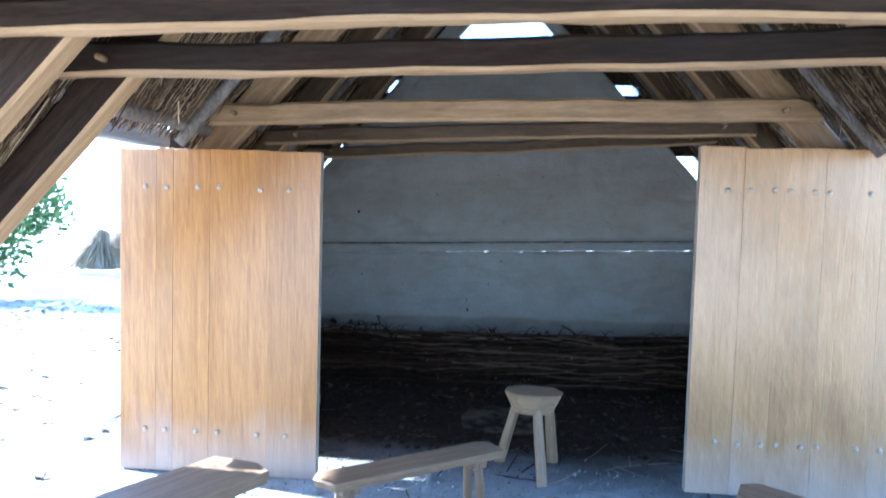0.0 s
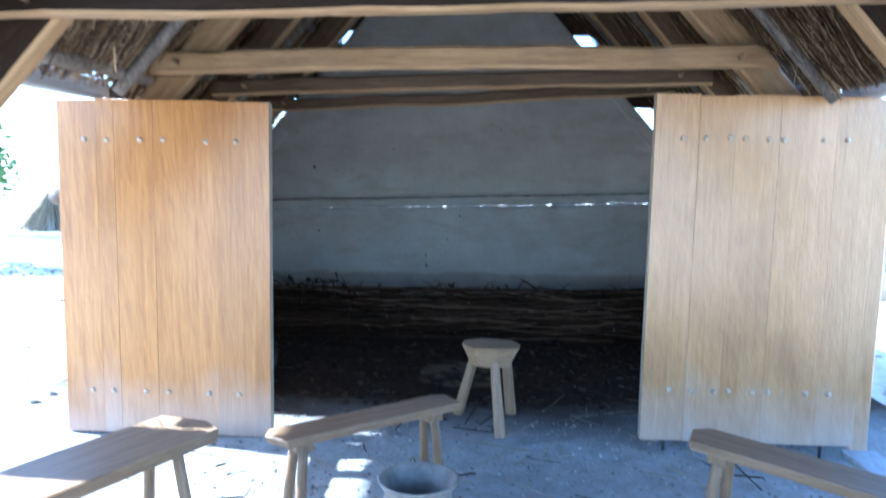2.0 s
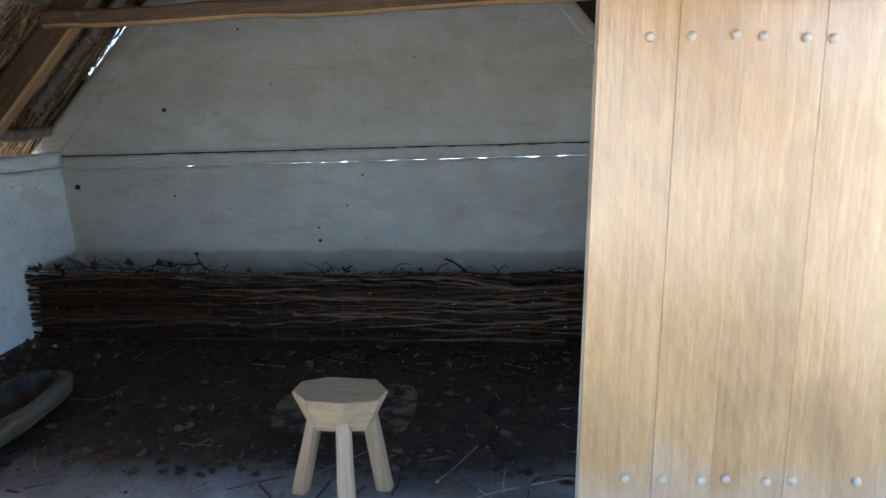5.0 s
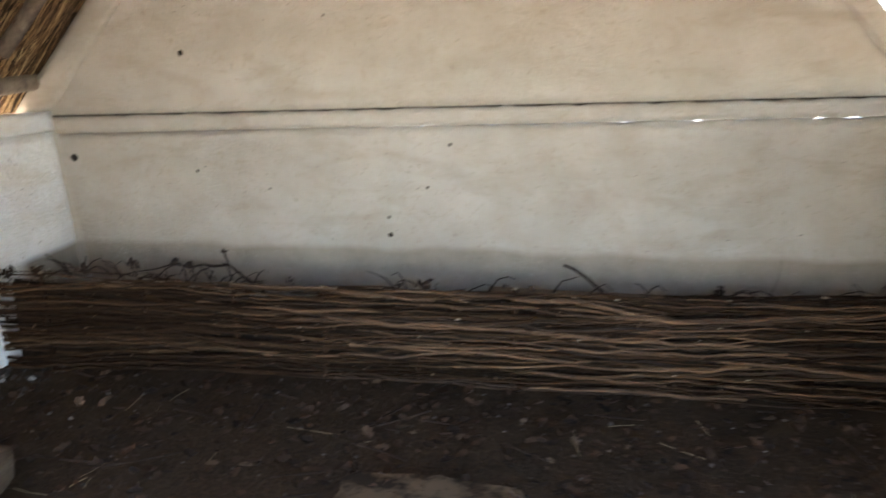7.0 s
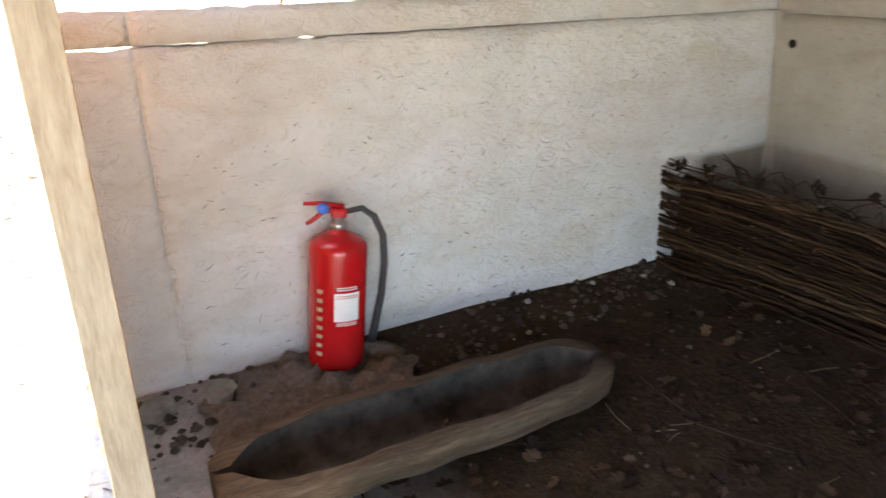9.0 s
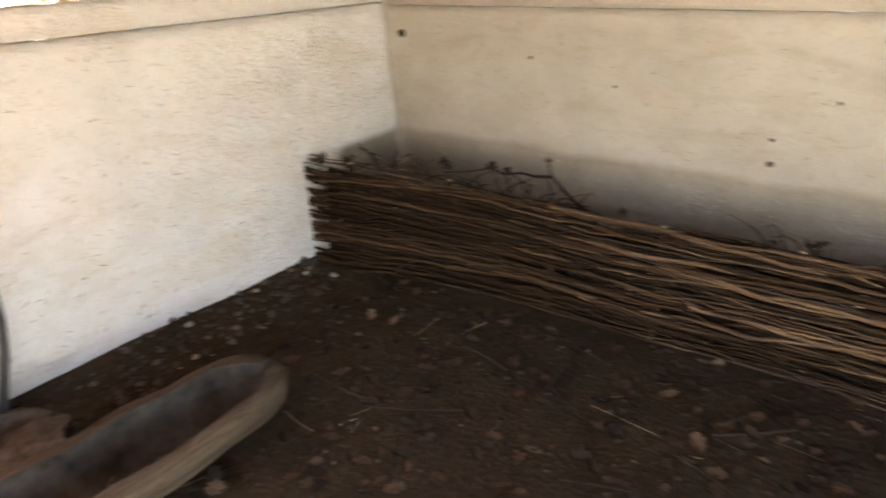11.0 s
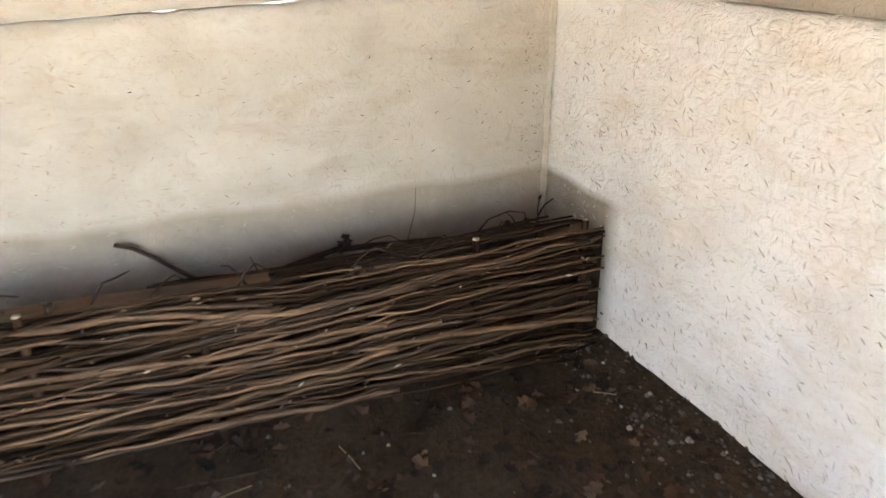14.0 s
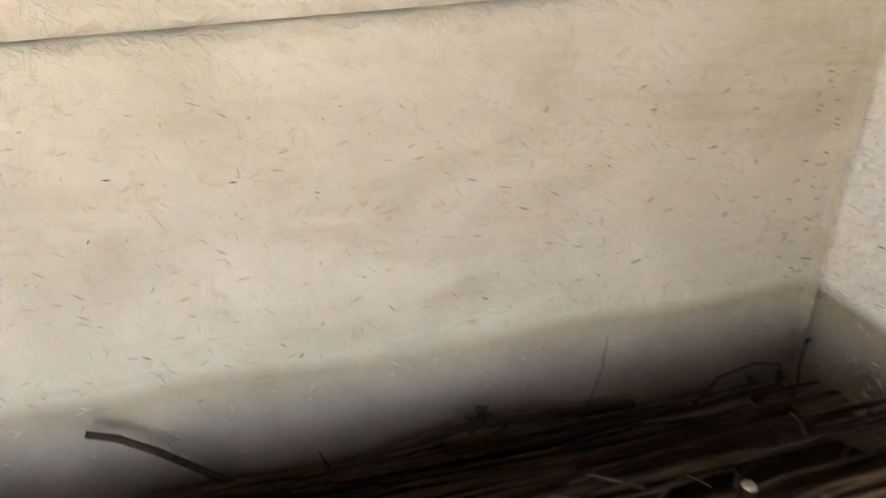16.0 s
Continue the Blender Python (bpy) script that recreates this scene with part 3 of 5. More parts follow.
roof = tagged(new("roof"), "steep reed thatch roof on hewn rafters", "roof", kind="structure")
# The unseen front roof and low left eave piece are added to shape sunlight.
for _s, _pieces in ((-1, ((-0.6, 2.45, -1.66), (2.45, 2.9, -2.45), (2.9, 3.98, -1.74), (3.98, 4.5, -1.78), (4.5, 5.0, -2.34), (5.0, 6.94, -2.41))), (1, ((-0.6, 3.98, 1.74), (3.98, 4.7, 1.6), (4.7, 7.02, 2.2)))):
    for _i, (_y0, _y1, _e) in enumerate(_pieces):
        part("thatch_slope", thatch_slab(_s, _y0, _y1, _e, _i + 3 * _s), roof)
        _n = int((_y1 - max(_y0, 0.8)) * abs(_e) * (5600 if _y1 < 4.7 else 2200))
        tagged(part("reed_underside", reeds(_s, max(_y0, 0.8), _y1, min(-0.1, _e) if _s < 0 else 0.0, 0.0 if _s < 0 else _e, _n, 40 + _i + _s), roof), kind="stuff")

# roof timbers
RAFT = {-1: (3.62, 1.15), 1: (3.54, -1.09)}      # mean lower edge of the rafters: height at x = 0, and slope


def rafter_line(side, x, lift, line=None):
    h, g = line or RAFT[side]
    return h + g * x + lift * math.sqrt(1 + g * g)


def rafter(y, side, foot, depth, thick, material, seed, parent, line):
    x0, x1 = foot, -0.036 - 0.10 * side
    p = (x0, y, rafter_line(side, x0, depth / 2, line))
    q = (x1, y, rafter_line(side, x1, depth / 2, line))
    L = (Vector(q) - Vector(p)).length
    part("rafter", hewn(L, depth, thick, material, 0.010, 0.012 * math.sin(seed), seed, 14, 0.012, 0.0, 0.0, M_UNDERLIT), parent, at=along(p, q))


def tie(y, xa, xb, za, zb, h, thick, bow, material, seed, parent, cut=0.06):
    p, q = (xa, y, za + h / 2), (xb, y, zb + h / 2)
    L = (Vector(q) - Vector(p)).length
    ob = part("tie_beam", hewn(L, h, thick, material, 0.014, bow, seed, 26, 0.014, 0.0, cut, M_UNDERLIT), parent, at=along(p, q))
    return ob


def peg(x, y, z, parent, r=0.014, ln=0.05):
    part("peg", tube([(0, 0, 0), (0, -ln, 0.002)], [r, r * 0.9], M_TIE, 8, 0.1), parent, at=pose(x, y, z))


TRUSSES = (
    # y, rafter feet, tie ends and heights, depth, thickness, bow, timber, number, lower edges of the rafters
    (2.20, -2.2, 2.1, -1.85, 1.95, 1.975, 2.055, 0.095, 0.09, 0.018, M_BEAM, 1, (3.37, 1.04), (3.40, -1.05)),
    (2.75, -2.2, 2.1, -1.70, 1.80, 1.950, 2.055, 0.115, 0.09, -0.006, M_BEAM, 2, (3.53, 1.10), (3.48, -1.12)),
    (4.15, -1.95, 1.95, -1.75, 1.56, 1.925, 1.995, 0.115, 0.09, 0.015, M_TIE, 3, (3.53, 1.08), (3.48, -1.05)),
    (4.91, -2.13, 2.02, -1.63, 1.46, 1.880, 2.000, 0.100, 0.09, -0.005, M_BROWN, 4, (3.68, 1.18), (3.60, -1.10)),
    (5.94, -2.13, 2.02, -1.65, 1.50, 1.855, 2.030, 0.090, 0.09, -0.012, M_BROWN, 5, (3.68, 1.18), (3.60, -1.10)),
)
for (_y, _fl, _fr, _xa, _xb, _za, _zb, _h, _t, _bow, _m, _k, _ll, _lr) in TRUSSES:
    truss = thing("roof_truss", "hewn oak rafters pegged to a crooked tie beam", "truss", "roof trusses")
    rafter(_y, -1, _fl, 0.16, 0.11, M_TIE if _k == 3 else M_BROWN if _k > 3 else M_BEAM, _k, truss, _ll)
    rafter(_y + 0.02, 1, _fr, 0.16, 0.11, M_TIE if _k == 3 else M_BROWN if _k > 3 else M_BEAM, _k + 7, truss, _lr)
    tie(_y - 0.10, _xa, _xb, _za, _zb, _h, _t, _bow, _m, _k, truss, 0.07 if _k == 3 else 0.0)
    for _x in (_xa + 0.22, _xb - 0.2):
        peg(_x, _y - 0.155, _za + (_zb - _za) * (_x - _xa) / (_xb - _xa) + _h / 2, truss)
    if _k < 3:                                   # the open bays stand on forked posts
        for _x in (_fl - 0.02, _fr + 0.02):
            _top = rafter_line(-1 if _x < 0 else 1, _x, 0.0, _ll if _x < 0 else _lr)
            part("post", tube([(0, 0, -0.2), (0.01, 0, 0.6), (0, 0.01, _top + 0.06)], [0.075, 0.07, 0.06], M_POLE, 10, 0.1), truss, at=pose(_x, _y, 0))

for _x, _y0, _y1, _r in ((-1.74, 2.70, 4.35, 0.04), (-1.24, 1.2, 7.0, 0.035), (-1.03, 2.0, 5.2, 0.036), (-0.55, 1.0, 7.0, 0.034), (-2.21, 3.99, 7.05, 0.045), (-1.66, 4.4, 7.1, 0.04),
                         (1.76, 2.75, 4.3, 0.042), (1.36, 1.2, 7.05, 0.035), (1.03, 2.0, 5.2, 0.036), (0.5, 1.0, 7.05, 0.034), (2.08, 3.99, 7.05, 0.045)):
    _s = -1 if _x < 0 else 1
    _z = rafter_line(_s, _x, 0.16) + 0.045 if abs(_x) < 2.05 else 1.275
    _pts = [(_x + 0.015 * noise.noise(Vector((_x * 7, t * 0.9, 0))), _y0 + (_y1 - _y0) * t / 10, _z + 0.02 * noise.noise(Vector((_x * 9, t * 0.8, 4)))) for t in range(11)]
    thing("purlin_pole", "round barked purlin pole lying along the rafters", "pole", "purlin poles", data=tube(_pts, [_r * (1.05 - 0.015 * t) for t in range(11)], M_BARK if abs(_x) == 1.03 else M_POLE, 9, 0.12, _x))
for _s in (-1, 1):                                # thin round common rafters between the trusses
    for _y, _foot in ((3.80, 1.76), (5.45, 2.1), (6.45, 2.1)):
        _g = RAFT[_s][1]
        _pts = [(_s * _foot * (1 - f) + _s * 0.1 * f, _y + 0.05 * f, rafter_line(_s, _s * _foot * (1 - f) + _s * 0.1 * f, 0.14)) for f in (0, 0.2, 0.4, 0.6, 0.8, 1)]
        thing("rafter_pole", "slender pale round rafter pole under the thatch", "pole", "rafter poles", data=tube(_pts, [0.036, 0.036, 0.034, 0.032, 0.03, 0.028], M_POLE, 9, 0.1, _y * _s))
for _x, _z in ((-2.0, 1.80), (1.97, 1.85)):       # weathered plates above the panels' outer edges
    thing("wall_plate", "weathered grey squared timber plate under the eave", "beam", "wall plates", data=hewn(1.15, 0.10, 0.10, M_GREY, 0.006, 0, _x), at=along((_x, 2.95, _z + 0.05), (_x, 4.1, _z + 0.05)))
    thing("plate_brace", "weathered grey timber brace on the plate", "beam", "plate braces", data=hewn(0.5, 0.09, 0.07, M_GREY, 0.006, 0, _x), at=along((_x, 3.72, _z + 0.09), (_x * 0.985, 3.80, _z + 0.55)))

# ---- oak board panels ----


def board_panel(x0, x1, z0, z1, cuts, studs, rows, label, seed, material):
    p = thing("board_panel", label, "door panel", "board panels", at=pose(x0, PANEL_Y, z0))
    xs = [x0] + cuts + [x1]
    rnd = random.Random(seed)
    for a, b2 in zip(xs, xs[1:]):
        w, h = b2 - a - 0.0003, z1 - z0
        plank = block(-w / 2, 0, 0, w / 2, 0.06, h + rnd.uniform(-0.004, 0.004), material, 0.0012)
        plank.materials.append(M_EDGE)
        for f in plank.polygons:                 # end grain and raw edges
            if abs(f.normal.x) > 0.9 or f.normal.z > 0.9:
                f.material_index = 1
        part("plank", plank, p, at=pose((a + b2) / 2 - x0, rnd.uniform(-0.0015, 0.0015), 0))
    stud = lathe([(0.0135, 0.0), (0.0135, 0.006), (0.0105, 0.011), (0.005, 0.0135)], M_STUD, 10)
    for z in rows:
        for x in studs:
            part("stud", stud, p, at=pose(x - x0 + rnd.uniform(-0.004, 0.004), 0.0, z - z0 + rnd.uniform(-0.004, 0.004), 90))
    for x in (x0 + 0.13, x1 - 0.15):
        part("foot_pin", tube([(0, 0, 0.02), (0, 0, -z0 - 0.04)], 0.009, M_IRON, 8), p, at=pose(x - x0, 0.03, 0))
    return p


board_panel(-2.13, -1.02, 0.012, 1.782, [-1.925, -1.83, -1.625, -1.297], [-1.988, -1.868, -1.691, -1.571, -1.350, -1.187], (1.577, 0.245), "upright honey-brown oak board panel with rows of round studs", 1, M_PANEL)
board_panel(0.93, 2.02, 0.072, 1.85, [1.149, 1.326, 1.543, 1.819], [1.068, 1.182, 1.297, 1.370, 1.490, 1.566, 1.758, 1.873], (1.637, 0.345), "upright pale oak board panel with rows of round studs", 2, M_PANEL_PALE)

thing("door_post", "pale squared post behind the panel's outer edge", "post", data=hewn(1.88, 0.11, 0.10, M_PANEL_PALE, 0.004, 0, 5), at=pose(2.09, 4.02, -0.03))
thing("sill_board", "pale weathered board lying along the ground at the open side", "board", data=block(2.01, 2.0, -0.03, 2.19, 4.1, 0.022, M_GREY, 0.005))

# ---- wattle hurdle before a bank of earth along the back wall ----
hurdle = thing("wattle_hurdle", "low hurdle of thin brown rods packed before an earth bank", "hurdle", at=pose(0, 6.32, 0))
_rnd = random.Random(5)
STAKES = [-1.86, -1.44, -1.02, -0.6, -0.17, 0.25, 0.68, 1.13, 1.50, 1.88]


def hurdle_top(x):
    h = 0.425 + 0.018 * math.sin(x * 2.2 + 0.6)
    if x > 0.9:
        h += 0.075 * min(1, (x - 0.9) / 0.9)
    if x < -0.8:
        h += 0.035 * min(1, (-0.8 - x) / 0.9)
    return h


def hurdle_y(x):
    return -0.17 * max(0.0, min(1.0, (-1.1 - x) / 0.9)) ** 1.4 + 0.02 * max(0.0, x - 1.3)


for _i, _x in enumerate(STAKES):
    _h = hurdle_top(_x) + _rnd.uniform(-0.015, 0.018)
    stake = part("stake", tube([(0, 0, -0.15), (0.006, 0.002, 0.2), (0.0, 0.0, _h)], [0.014, 0.013, 0.012], M_ROD_DARK, 7, 0.15, _x), hurdle, at=pose(_x, hurdle_y(_x) + 0.008, 0))
    part("cut_end", tube([(0, 0, _h), (0, 0, _h + 0.005)], [0.012, 0.0105], M_ROD_END, 7, 0.1, _x), stake, "pale freshly cut stake end")
LYING = pose(0, 0, 0, 0, 90, 0)


def lay_rod(x0, x1, lev, r, material, seed, turn, dy, weave):
    """One rod of the hurdle from x0 to x1: rows sag and crowd together in the same places, so that dark gaps open."""
    n = max(8, int((x1 - x0) / 0.04))
    drift = _rnd.uniform(-0.15, 0.15)
    pts, rad = [], []
    for i in range(n + 1):
        f = i / n
        px = x0 + (x1 - x0) * f
        zz = (lev + drift * (f - 0.5)) * hurdle_top(px) + 0.022 * noise.noise(Vector((px * 0.9, lev * 7, 1.5))) + 0.019 * noise.noise(Vector((px * 3.4, seed, 2))) + 0.010 * noise.noise(Vector((px * 9, seed, 2)))
        yy = dy + hurdle_y(px) - weave * math.sin(math.pi * (px + 1.655) / 0.41 + turn) + 0.006 * noise.noise(Vector((px * 5, seed, 3)))
        pts.append((px, yy, max(0.004, min(zz, hurdle_top(px) + 0.012))))
        rad.append(r * (1.08 - 0.4 * f) * (1 + 0.18 * noise.noise(Vector((px * 14, seed, 9)))))
    if _rnd.random() < 0.5:
        rad = rad[::-1]
    mid = Vector(((x0 + x1) / 2, 0, 0.4 * lev))
    part("rod", tube([tuple(LYING.inverted() @ (Vector(p) - mid)) for p in pts], rad, material, 6, 0.25, seed), hurdle, at=Matrix.Translation(mid) @ LYING)


for _rows, _dy, _weave in ((20, 0.024, 0.004), (37, -0.010, 0.010)):
    for _k in range(_rows):
        _lev = (_k + 0.5 + _rnd.uniform(-0.45, 0.45)) / _rows
        _x, _run = -2.11 + _rnd.uniform(0, 0.05), 0
        while _x < 1.75:
            _end = min(1.955, _x + _rnd.uniform(0.8, 2.3))
            if 1.955 - _end < 0.45:
                _end = 1.955 + _rnd.uniform(-0.07, 0.0)
            # More dark rods left and low; back layer all dark, colouring in gap shade.
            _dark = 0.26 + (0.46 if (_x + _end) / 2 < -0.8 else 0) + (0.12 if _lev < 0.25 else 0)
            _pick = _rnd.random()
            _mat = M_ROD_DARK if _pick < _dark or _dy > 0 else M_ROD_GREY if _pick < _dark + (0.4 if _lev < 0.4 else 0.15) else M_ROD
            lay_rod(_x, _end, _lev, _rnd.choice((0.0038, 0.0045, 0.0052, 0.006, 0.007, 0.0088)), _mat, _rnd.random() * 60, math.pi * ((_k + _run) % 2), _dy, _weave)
            _x = _end - _rnd.uniform(0.06, 0.35) if _end < 1.75 else 9
            _run += 1

# the bank of earth that the hurdle holds back
_bv, _bf, _nx, _prof = [], [], 90, ((0.055, 0.0), (0.057, 0.5), (0.060, 0.84), (0.075, 0.86), (0.09, 0.80), (0.2, 0.52), (0.34, 0.42), (0.485, 0.40))
for i in range(_nx + 1):
    px = -2.04 + 4.04 * i / _nx
    for k, (dy, f) in enumerate(_prof):
        y = 6.32 + hurdle_y(px) * (1 - dy / 0.485) + dy
        _bv.append((px, y + 0.006 * noise.noise(Vector((px * 9, k, 1))), -0.03 + (hurdle_top(px) * f + 0.03) * (1 + 0.06 * noise.noise(Vector((px * 4, k * 0.8, 2))))))
_np = len(_prof)
for i in range(_nx):
    for k in range(_np - 1):
        q = i * _np + k
        _bf.append((q, q + _np, q + _np + 1, q + 1))
thing("earth_bank", "bank of loose earth behind the hurdle, darkened to shade the gaps", "earth bank", data=mesh_of("bank", _bv, _bf, M_GAP_DARK))

# rods lying on the bank
brush = thing("brushwood", "cut dark rods and thin twigs lying on the earth bank", "brushwood", at=pose(0, 6.5, 0))
for _k in range(58):
    _L = _rnd.uniform(0.5, 1.3)
    _x = _rnd.uniform(-1.9, 1.9 - _L) if _k < 10 else _rnd.uniform(0.45, 1.96 - _L)
    _y = _rnd.uniform(-0.15, -0.12) if _k < 10 else _rnd.uniform(-0.15, 0.22)
    _t, _r = _rnd.uniform(-0.03, 0.03), _rnd.uniform(0.0045, 0.010)
    _lift = 0.90 if _k < 10 else 0.93 - 0.92 * max(0.0, _y + 0.1)
    _dz = 0.010 * (_k % 4)
    _pts = []
    for f in (0, 0.14, 0.28, 0.42, 0.57, 0.71, 0.85, 1):
        px = _x + _L * f
        _pts.append((px, _y + _t * (f - 0.5) + 0.015 * noise.noise(Vector((f * 3, _k, 0))) + hurdle_y(px), hurdle_top(px) * _lift + _dz + 0.012 * noise.noise(Vector((f * 2.5, _k, 5)))))
    part("rod", tube(_pts, [_r * (1 - 0.06 * i) for i in range(8)], M_ROD_DARK if _k % 2 else M_TWIG, 6, 0.2, _k), brush)


def twig(points, r, label="dark crooked twig sticking up from the brushwood", taper=0.6):
    thing("twig", label, "twig", "loose twigs", data=tube(points, [r * (1 - taper * i / (len(points) - 1)) for i in range(len(points))], M_TWIG, 7, 0.35, points[0][0]))



# ---- stool, benches, pot ----


def slab_mesh(outline, z0, z1, inset, material, grain_x=True):
    """A plank cut to an outline, its lower edge drawn in by inset; local z becomes the grain axis."""
    c = Vector((sum(p[0] for p in outline) / len(outline), sum(p[1] for p in outline) / len(outline)))
    rings = []
    for z, k in ((z0, inset), (z0 + (z1 - z0) * 0.15, inset * 0.85), (z1 - 0.006, 0.0), (z1, 0.006)):
        ring = []
        for p in outline:
            v = Vector(p) - c
            v = v * (1 - k / max(v.length, 0.001))
            ring.append(Vector((c.x + v.x, c.y + v.y, z + 0.003 * noise.noise(Vector((p[0] * 6, p[1] * 6, z))))))
        rings.append(ring)
    v, f = loft(rings)
    return v, f


def slab_part(name, outline, z0, z1, inset, material, parent, label=""):
    v, f = slab_mesh(outline, z0, z1, inset, material)
    m = Matrix.Rotation(radians(90), 4, "Y")     # object z along the slab's x
    inv = m.inverted()
    me = mesh_of(name, [inv @ p for p in v], f, material, False)
    return part(name, me, parent, label, at=m)


def leg(parent, top, foot, r0, r1, material=None, square=False, seed=0):
    L = (Vector(foot) - Vector(top)).length
    me = hewn(L, r0 * 2, r0 * 2, material or M_BENCH, 0.003, 0, seed, 6, r0 * 0.55, -(r1 - r0) / r0) if square else tube([(0, 0, L * f) for f in (0, 0.25, 0.5, 0.75, 1)], [r0 + (r1 - r0) * f for f in (0, 0.25, 0.5, 0.75, 1)], material or M_BENCH, 10, 0.06, seed)
    part("leg", me, parent, at=along(top, foot, (0.3, 1, 0.1)))


stool = thing("stool", "three-legged stool with a thick faceted wooden seat", "stool", at=pose(0.150, 4.25, 0))
slab_part("seat", [(-0.165, -0.03), (-0.10, -0.125), (0.03, -0.14), (0.145, -0.105), (0.168, 0.0), (0.12, 0.10), (-0.06, 0.118), (-0.155, 0.065)], 0.355, 0.475, 0.055, M_STOOL, stool)
leg(stool, (0.02, -0.07, 0.40), (0.055, -0.225, 0.0), 0.024, 0.029, material=M_STOOL, square=True, seed=1)
leg(stool, (-0.09, 0.04, 0.40), (-0.185, 0.155, 0.0), 0.025, 0.03, material=M_STOOL, square=True, seed=2)
leg(stool, (0.09, 0.04, 0.40), (0.135, 0.20, 0.0), 0.025, 0.032, material=M_STOOL, square=True, seed=3)


def bench(a, b2, width, top, thick, label, end_a=0.10, end_b=0.10, spread=0.05, blocks=True, seed=0, taper=0.0):
    a, b2 = Vector((*a, 0)), Vector((*b2, 0))
    L = (b2 - a).length
    ang = math.degrees(math.atan2(b2.y - a.y, b2.x - a.x))
    ob = thing("bench", label, "bench", "low benches", at=pose(*((a + b2) / 2).xy, 0, 0, 0, ang))
    h, w = L / 2, width / 2
    slab_part("seat", [(-h + 0.03, -w), (-h / 3, -w * 1.03), (h / 3, -w * 0.98), (h, -w * (1 - taper)), (h + 0.01, w * 0.7), (h - 0.05, w), (0, w * 1.03), (-h + 0.02, w * 0.95), (-h - 0.02, 0.3 * w)], top - thick, top, 0.008, M_BENCH, ob)
    for x, e in ((-h + end_a, -1), (h - end_b, 1)):
        if blocks:
            part("batten", block(-0.04, -w * 0.72, 0, 0.04, w * 0.72, 0.045, M_BENCH, 0.005), ob, at=pose(x, 0, top - thick - 0.042))
        for y in (-1, 1):
            leg(ob, (x, y * w * 0.5, top - thick - 0.015), (x + e * 0.03, y * (w * 0.5 + spread), -0.01), 0.021, 0.024, seed=seed + x)
    return ob


bench((-0.755, 2.945), (-0.05, 3.515), 0.17, 0.385, 0.034, "short low wooden plank bench on round legs", 0.12, 0.13, 0.02, seed=1)
bench((-1.03, 2.86), (-1.70, 1.55), 0.30, 0.475, 0.05, "broad slab bench of worn wood with splayed legs", 0.16, 0.2, 0.06, False, 2)
bench((0.93, 2.98), (1.85, 2.12), 0.20, 0.45, 0.036, "long low wooden plank bench on dark legs", 0.13, 0.2, 0.03, seed=3)

pot = thing("clay_pot", "round grey-brown fired clay pot with a flared rim", "pot", at=pose(-0.125, 2.44, 0))
part("body", lathe([(0.07, 0.0), (0.13, 0.05), (0.175, 0.15), (0.18, 0.22), (0.155, 0.32), (0.115, 0.385), (0.108, 0.41), (0.132, 0.448), (0.136, 0.455), (0.128, 0.457), (0.098, 0.415), (0.10, 0.385), (0.14, 0.31), (0.16, 0.21), (0.12, 0.06), (0.02, 0.03)], M_CLAYPOT, 36, 0.02), pot)
for _x, _y in ((-0.415, 2.50), (0.272, 2.58)):
    thing("short_post", "short weathered squared post standing in the floor", "post", "short posts", data=hewn(0.36, 0.055, 0.05, M_GREY, 0.004, 0, _x), at=pose(_x, _y, -0.05))
thing("cross_bar", "pale weathered bar lying between the short posts", "bar", data=hewn(0.62, 0.03, 0.03, M_GREY, 0.003, 0, 3), at=along((-0.385, 2.52, 0.262), (0.243, 2.57, 0.262)))

# ---- extinguisher, sack, trough, stones ----
ext = thing("fire_extinguisher", "red fire extinguisher with white label standing on a sack", "fire extinguisher", at=pose(-1.965, 4.625, 0.050) @ Matrix.Rotation(radians(-5.5), 4, "X") @ Matrix.Rotation(radians(-2), 4, "Y") @ Matrix.Rotation(radians(72), 4, "Z") @ Matrix.Diagonal((1.10, 1.10, 0.955, 1)))
part("cylinder", lathe([(0.06, 0.0), (0.080, 0.005), (0.085, 0.018), (0.085, 0.418), (0.083, 0.432), (0.074, 0.446), (0.055, 0.458), (0.034, 0.468), (0.023, 0.476), (0.021, 0.490)], M_RED, 32), ext)
part("neck", lathe([(0.026, 0.486), (0.026, 0.505), (0.018, 0.508), (0.018, 0.53)], M_STEEL, 16), ext)
part("valve", block(-0.022, -0.018, 0.522, 0.022, 0.018, 0.552, M_RED, 0.005), ext)
part("grip", tube([(0.01, 0, 0.545), (-0.04, -0.0, 0.542), (-0.075, 0, 0.508), (-0.09, 0, 0.498)], [0.009, 0.008, 0.007, 0.006], M_RED, 8), ext)
part("lever", tube([(0.015, 0, 0.558), (-0.05, 0, 0.568), (-0.098, 0, 0.566)], [0.008, 0.007, 0.006], M_RED, 8), ext)
part("gauge", lathe([(0.017, 0.0), (0.017, 0.014), (0.012, 0.017)], M_BLUE, 14), ext, "blue plastic cap", at=pose(-0.045, -0.012, 0.556, 90))
part("hose", tube([(0.02, 0, 0.54), (0.065, 0.0, 0.552), (0.10, 0.0, 0.525), (0.128, 0, 0.46), (0.135, 0.0, 0.36), (0.13, 0, 0.25), (0.115, 0, 0.14), (0.105, 0, 0.07)], [0.0095, 0.0105, 0.011, 0.011, 0.011, 0.011, 0.0125, 0.014], M_RUBBER, 10), ext, "black rubber hose")


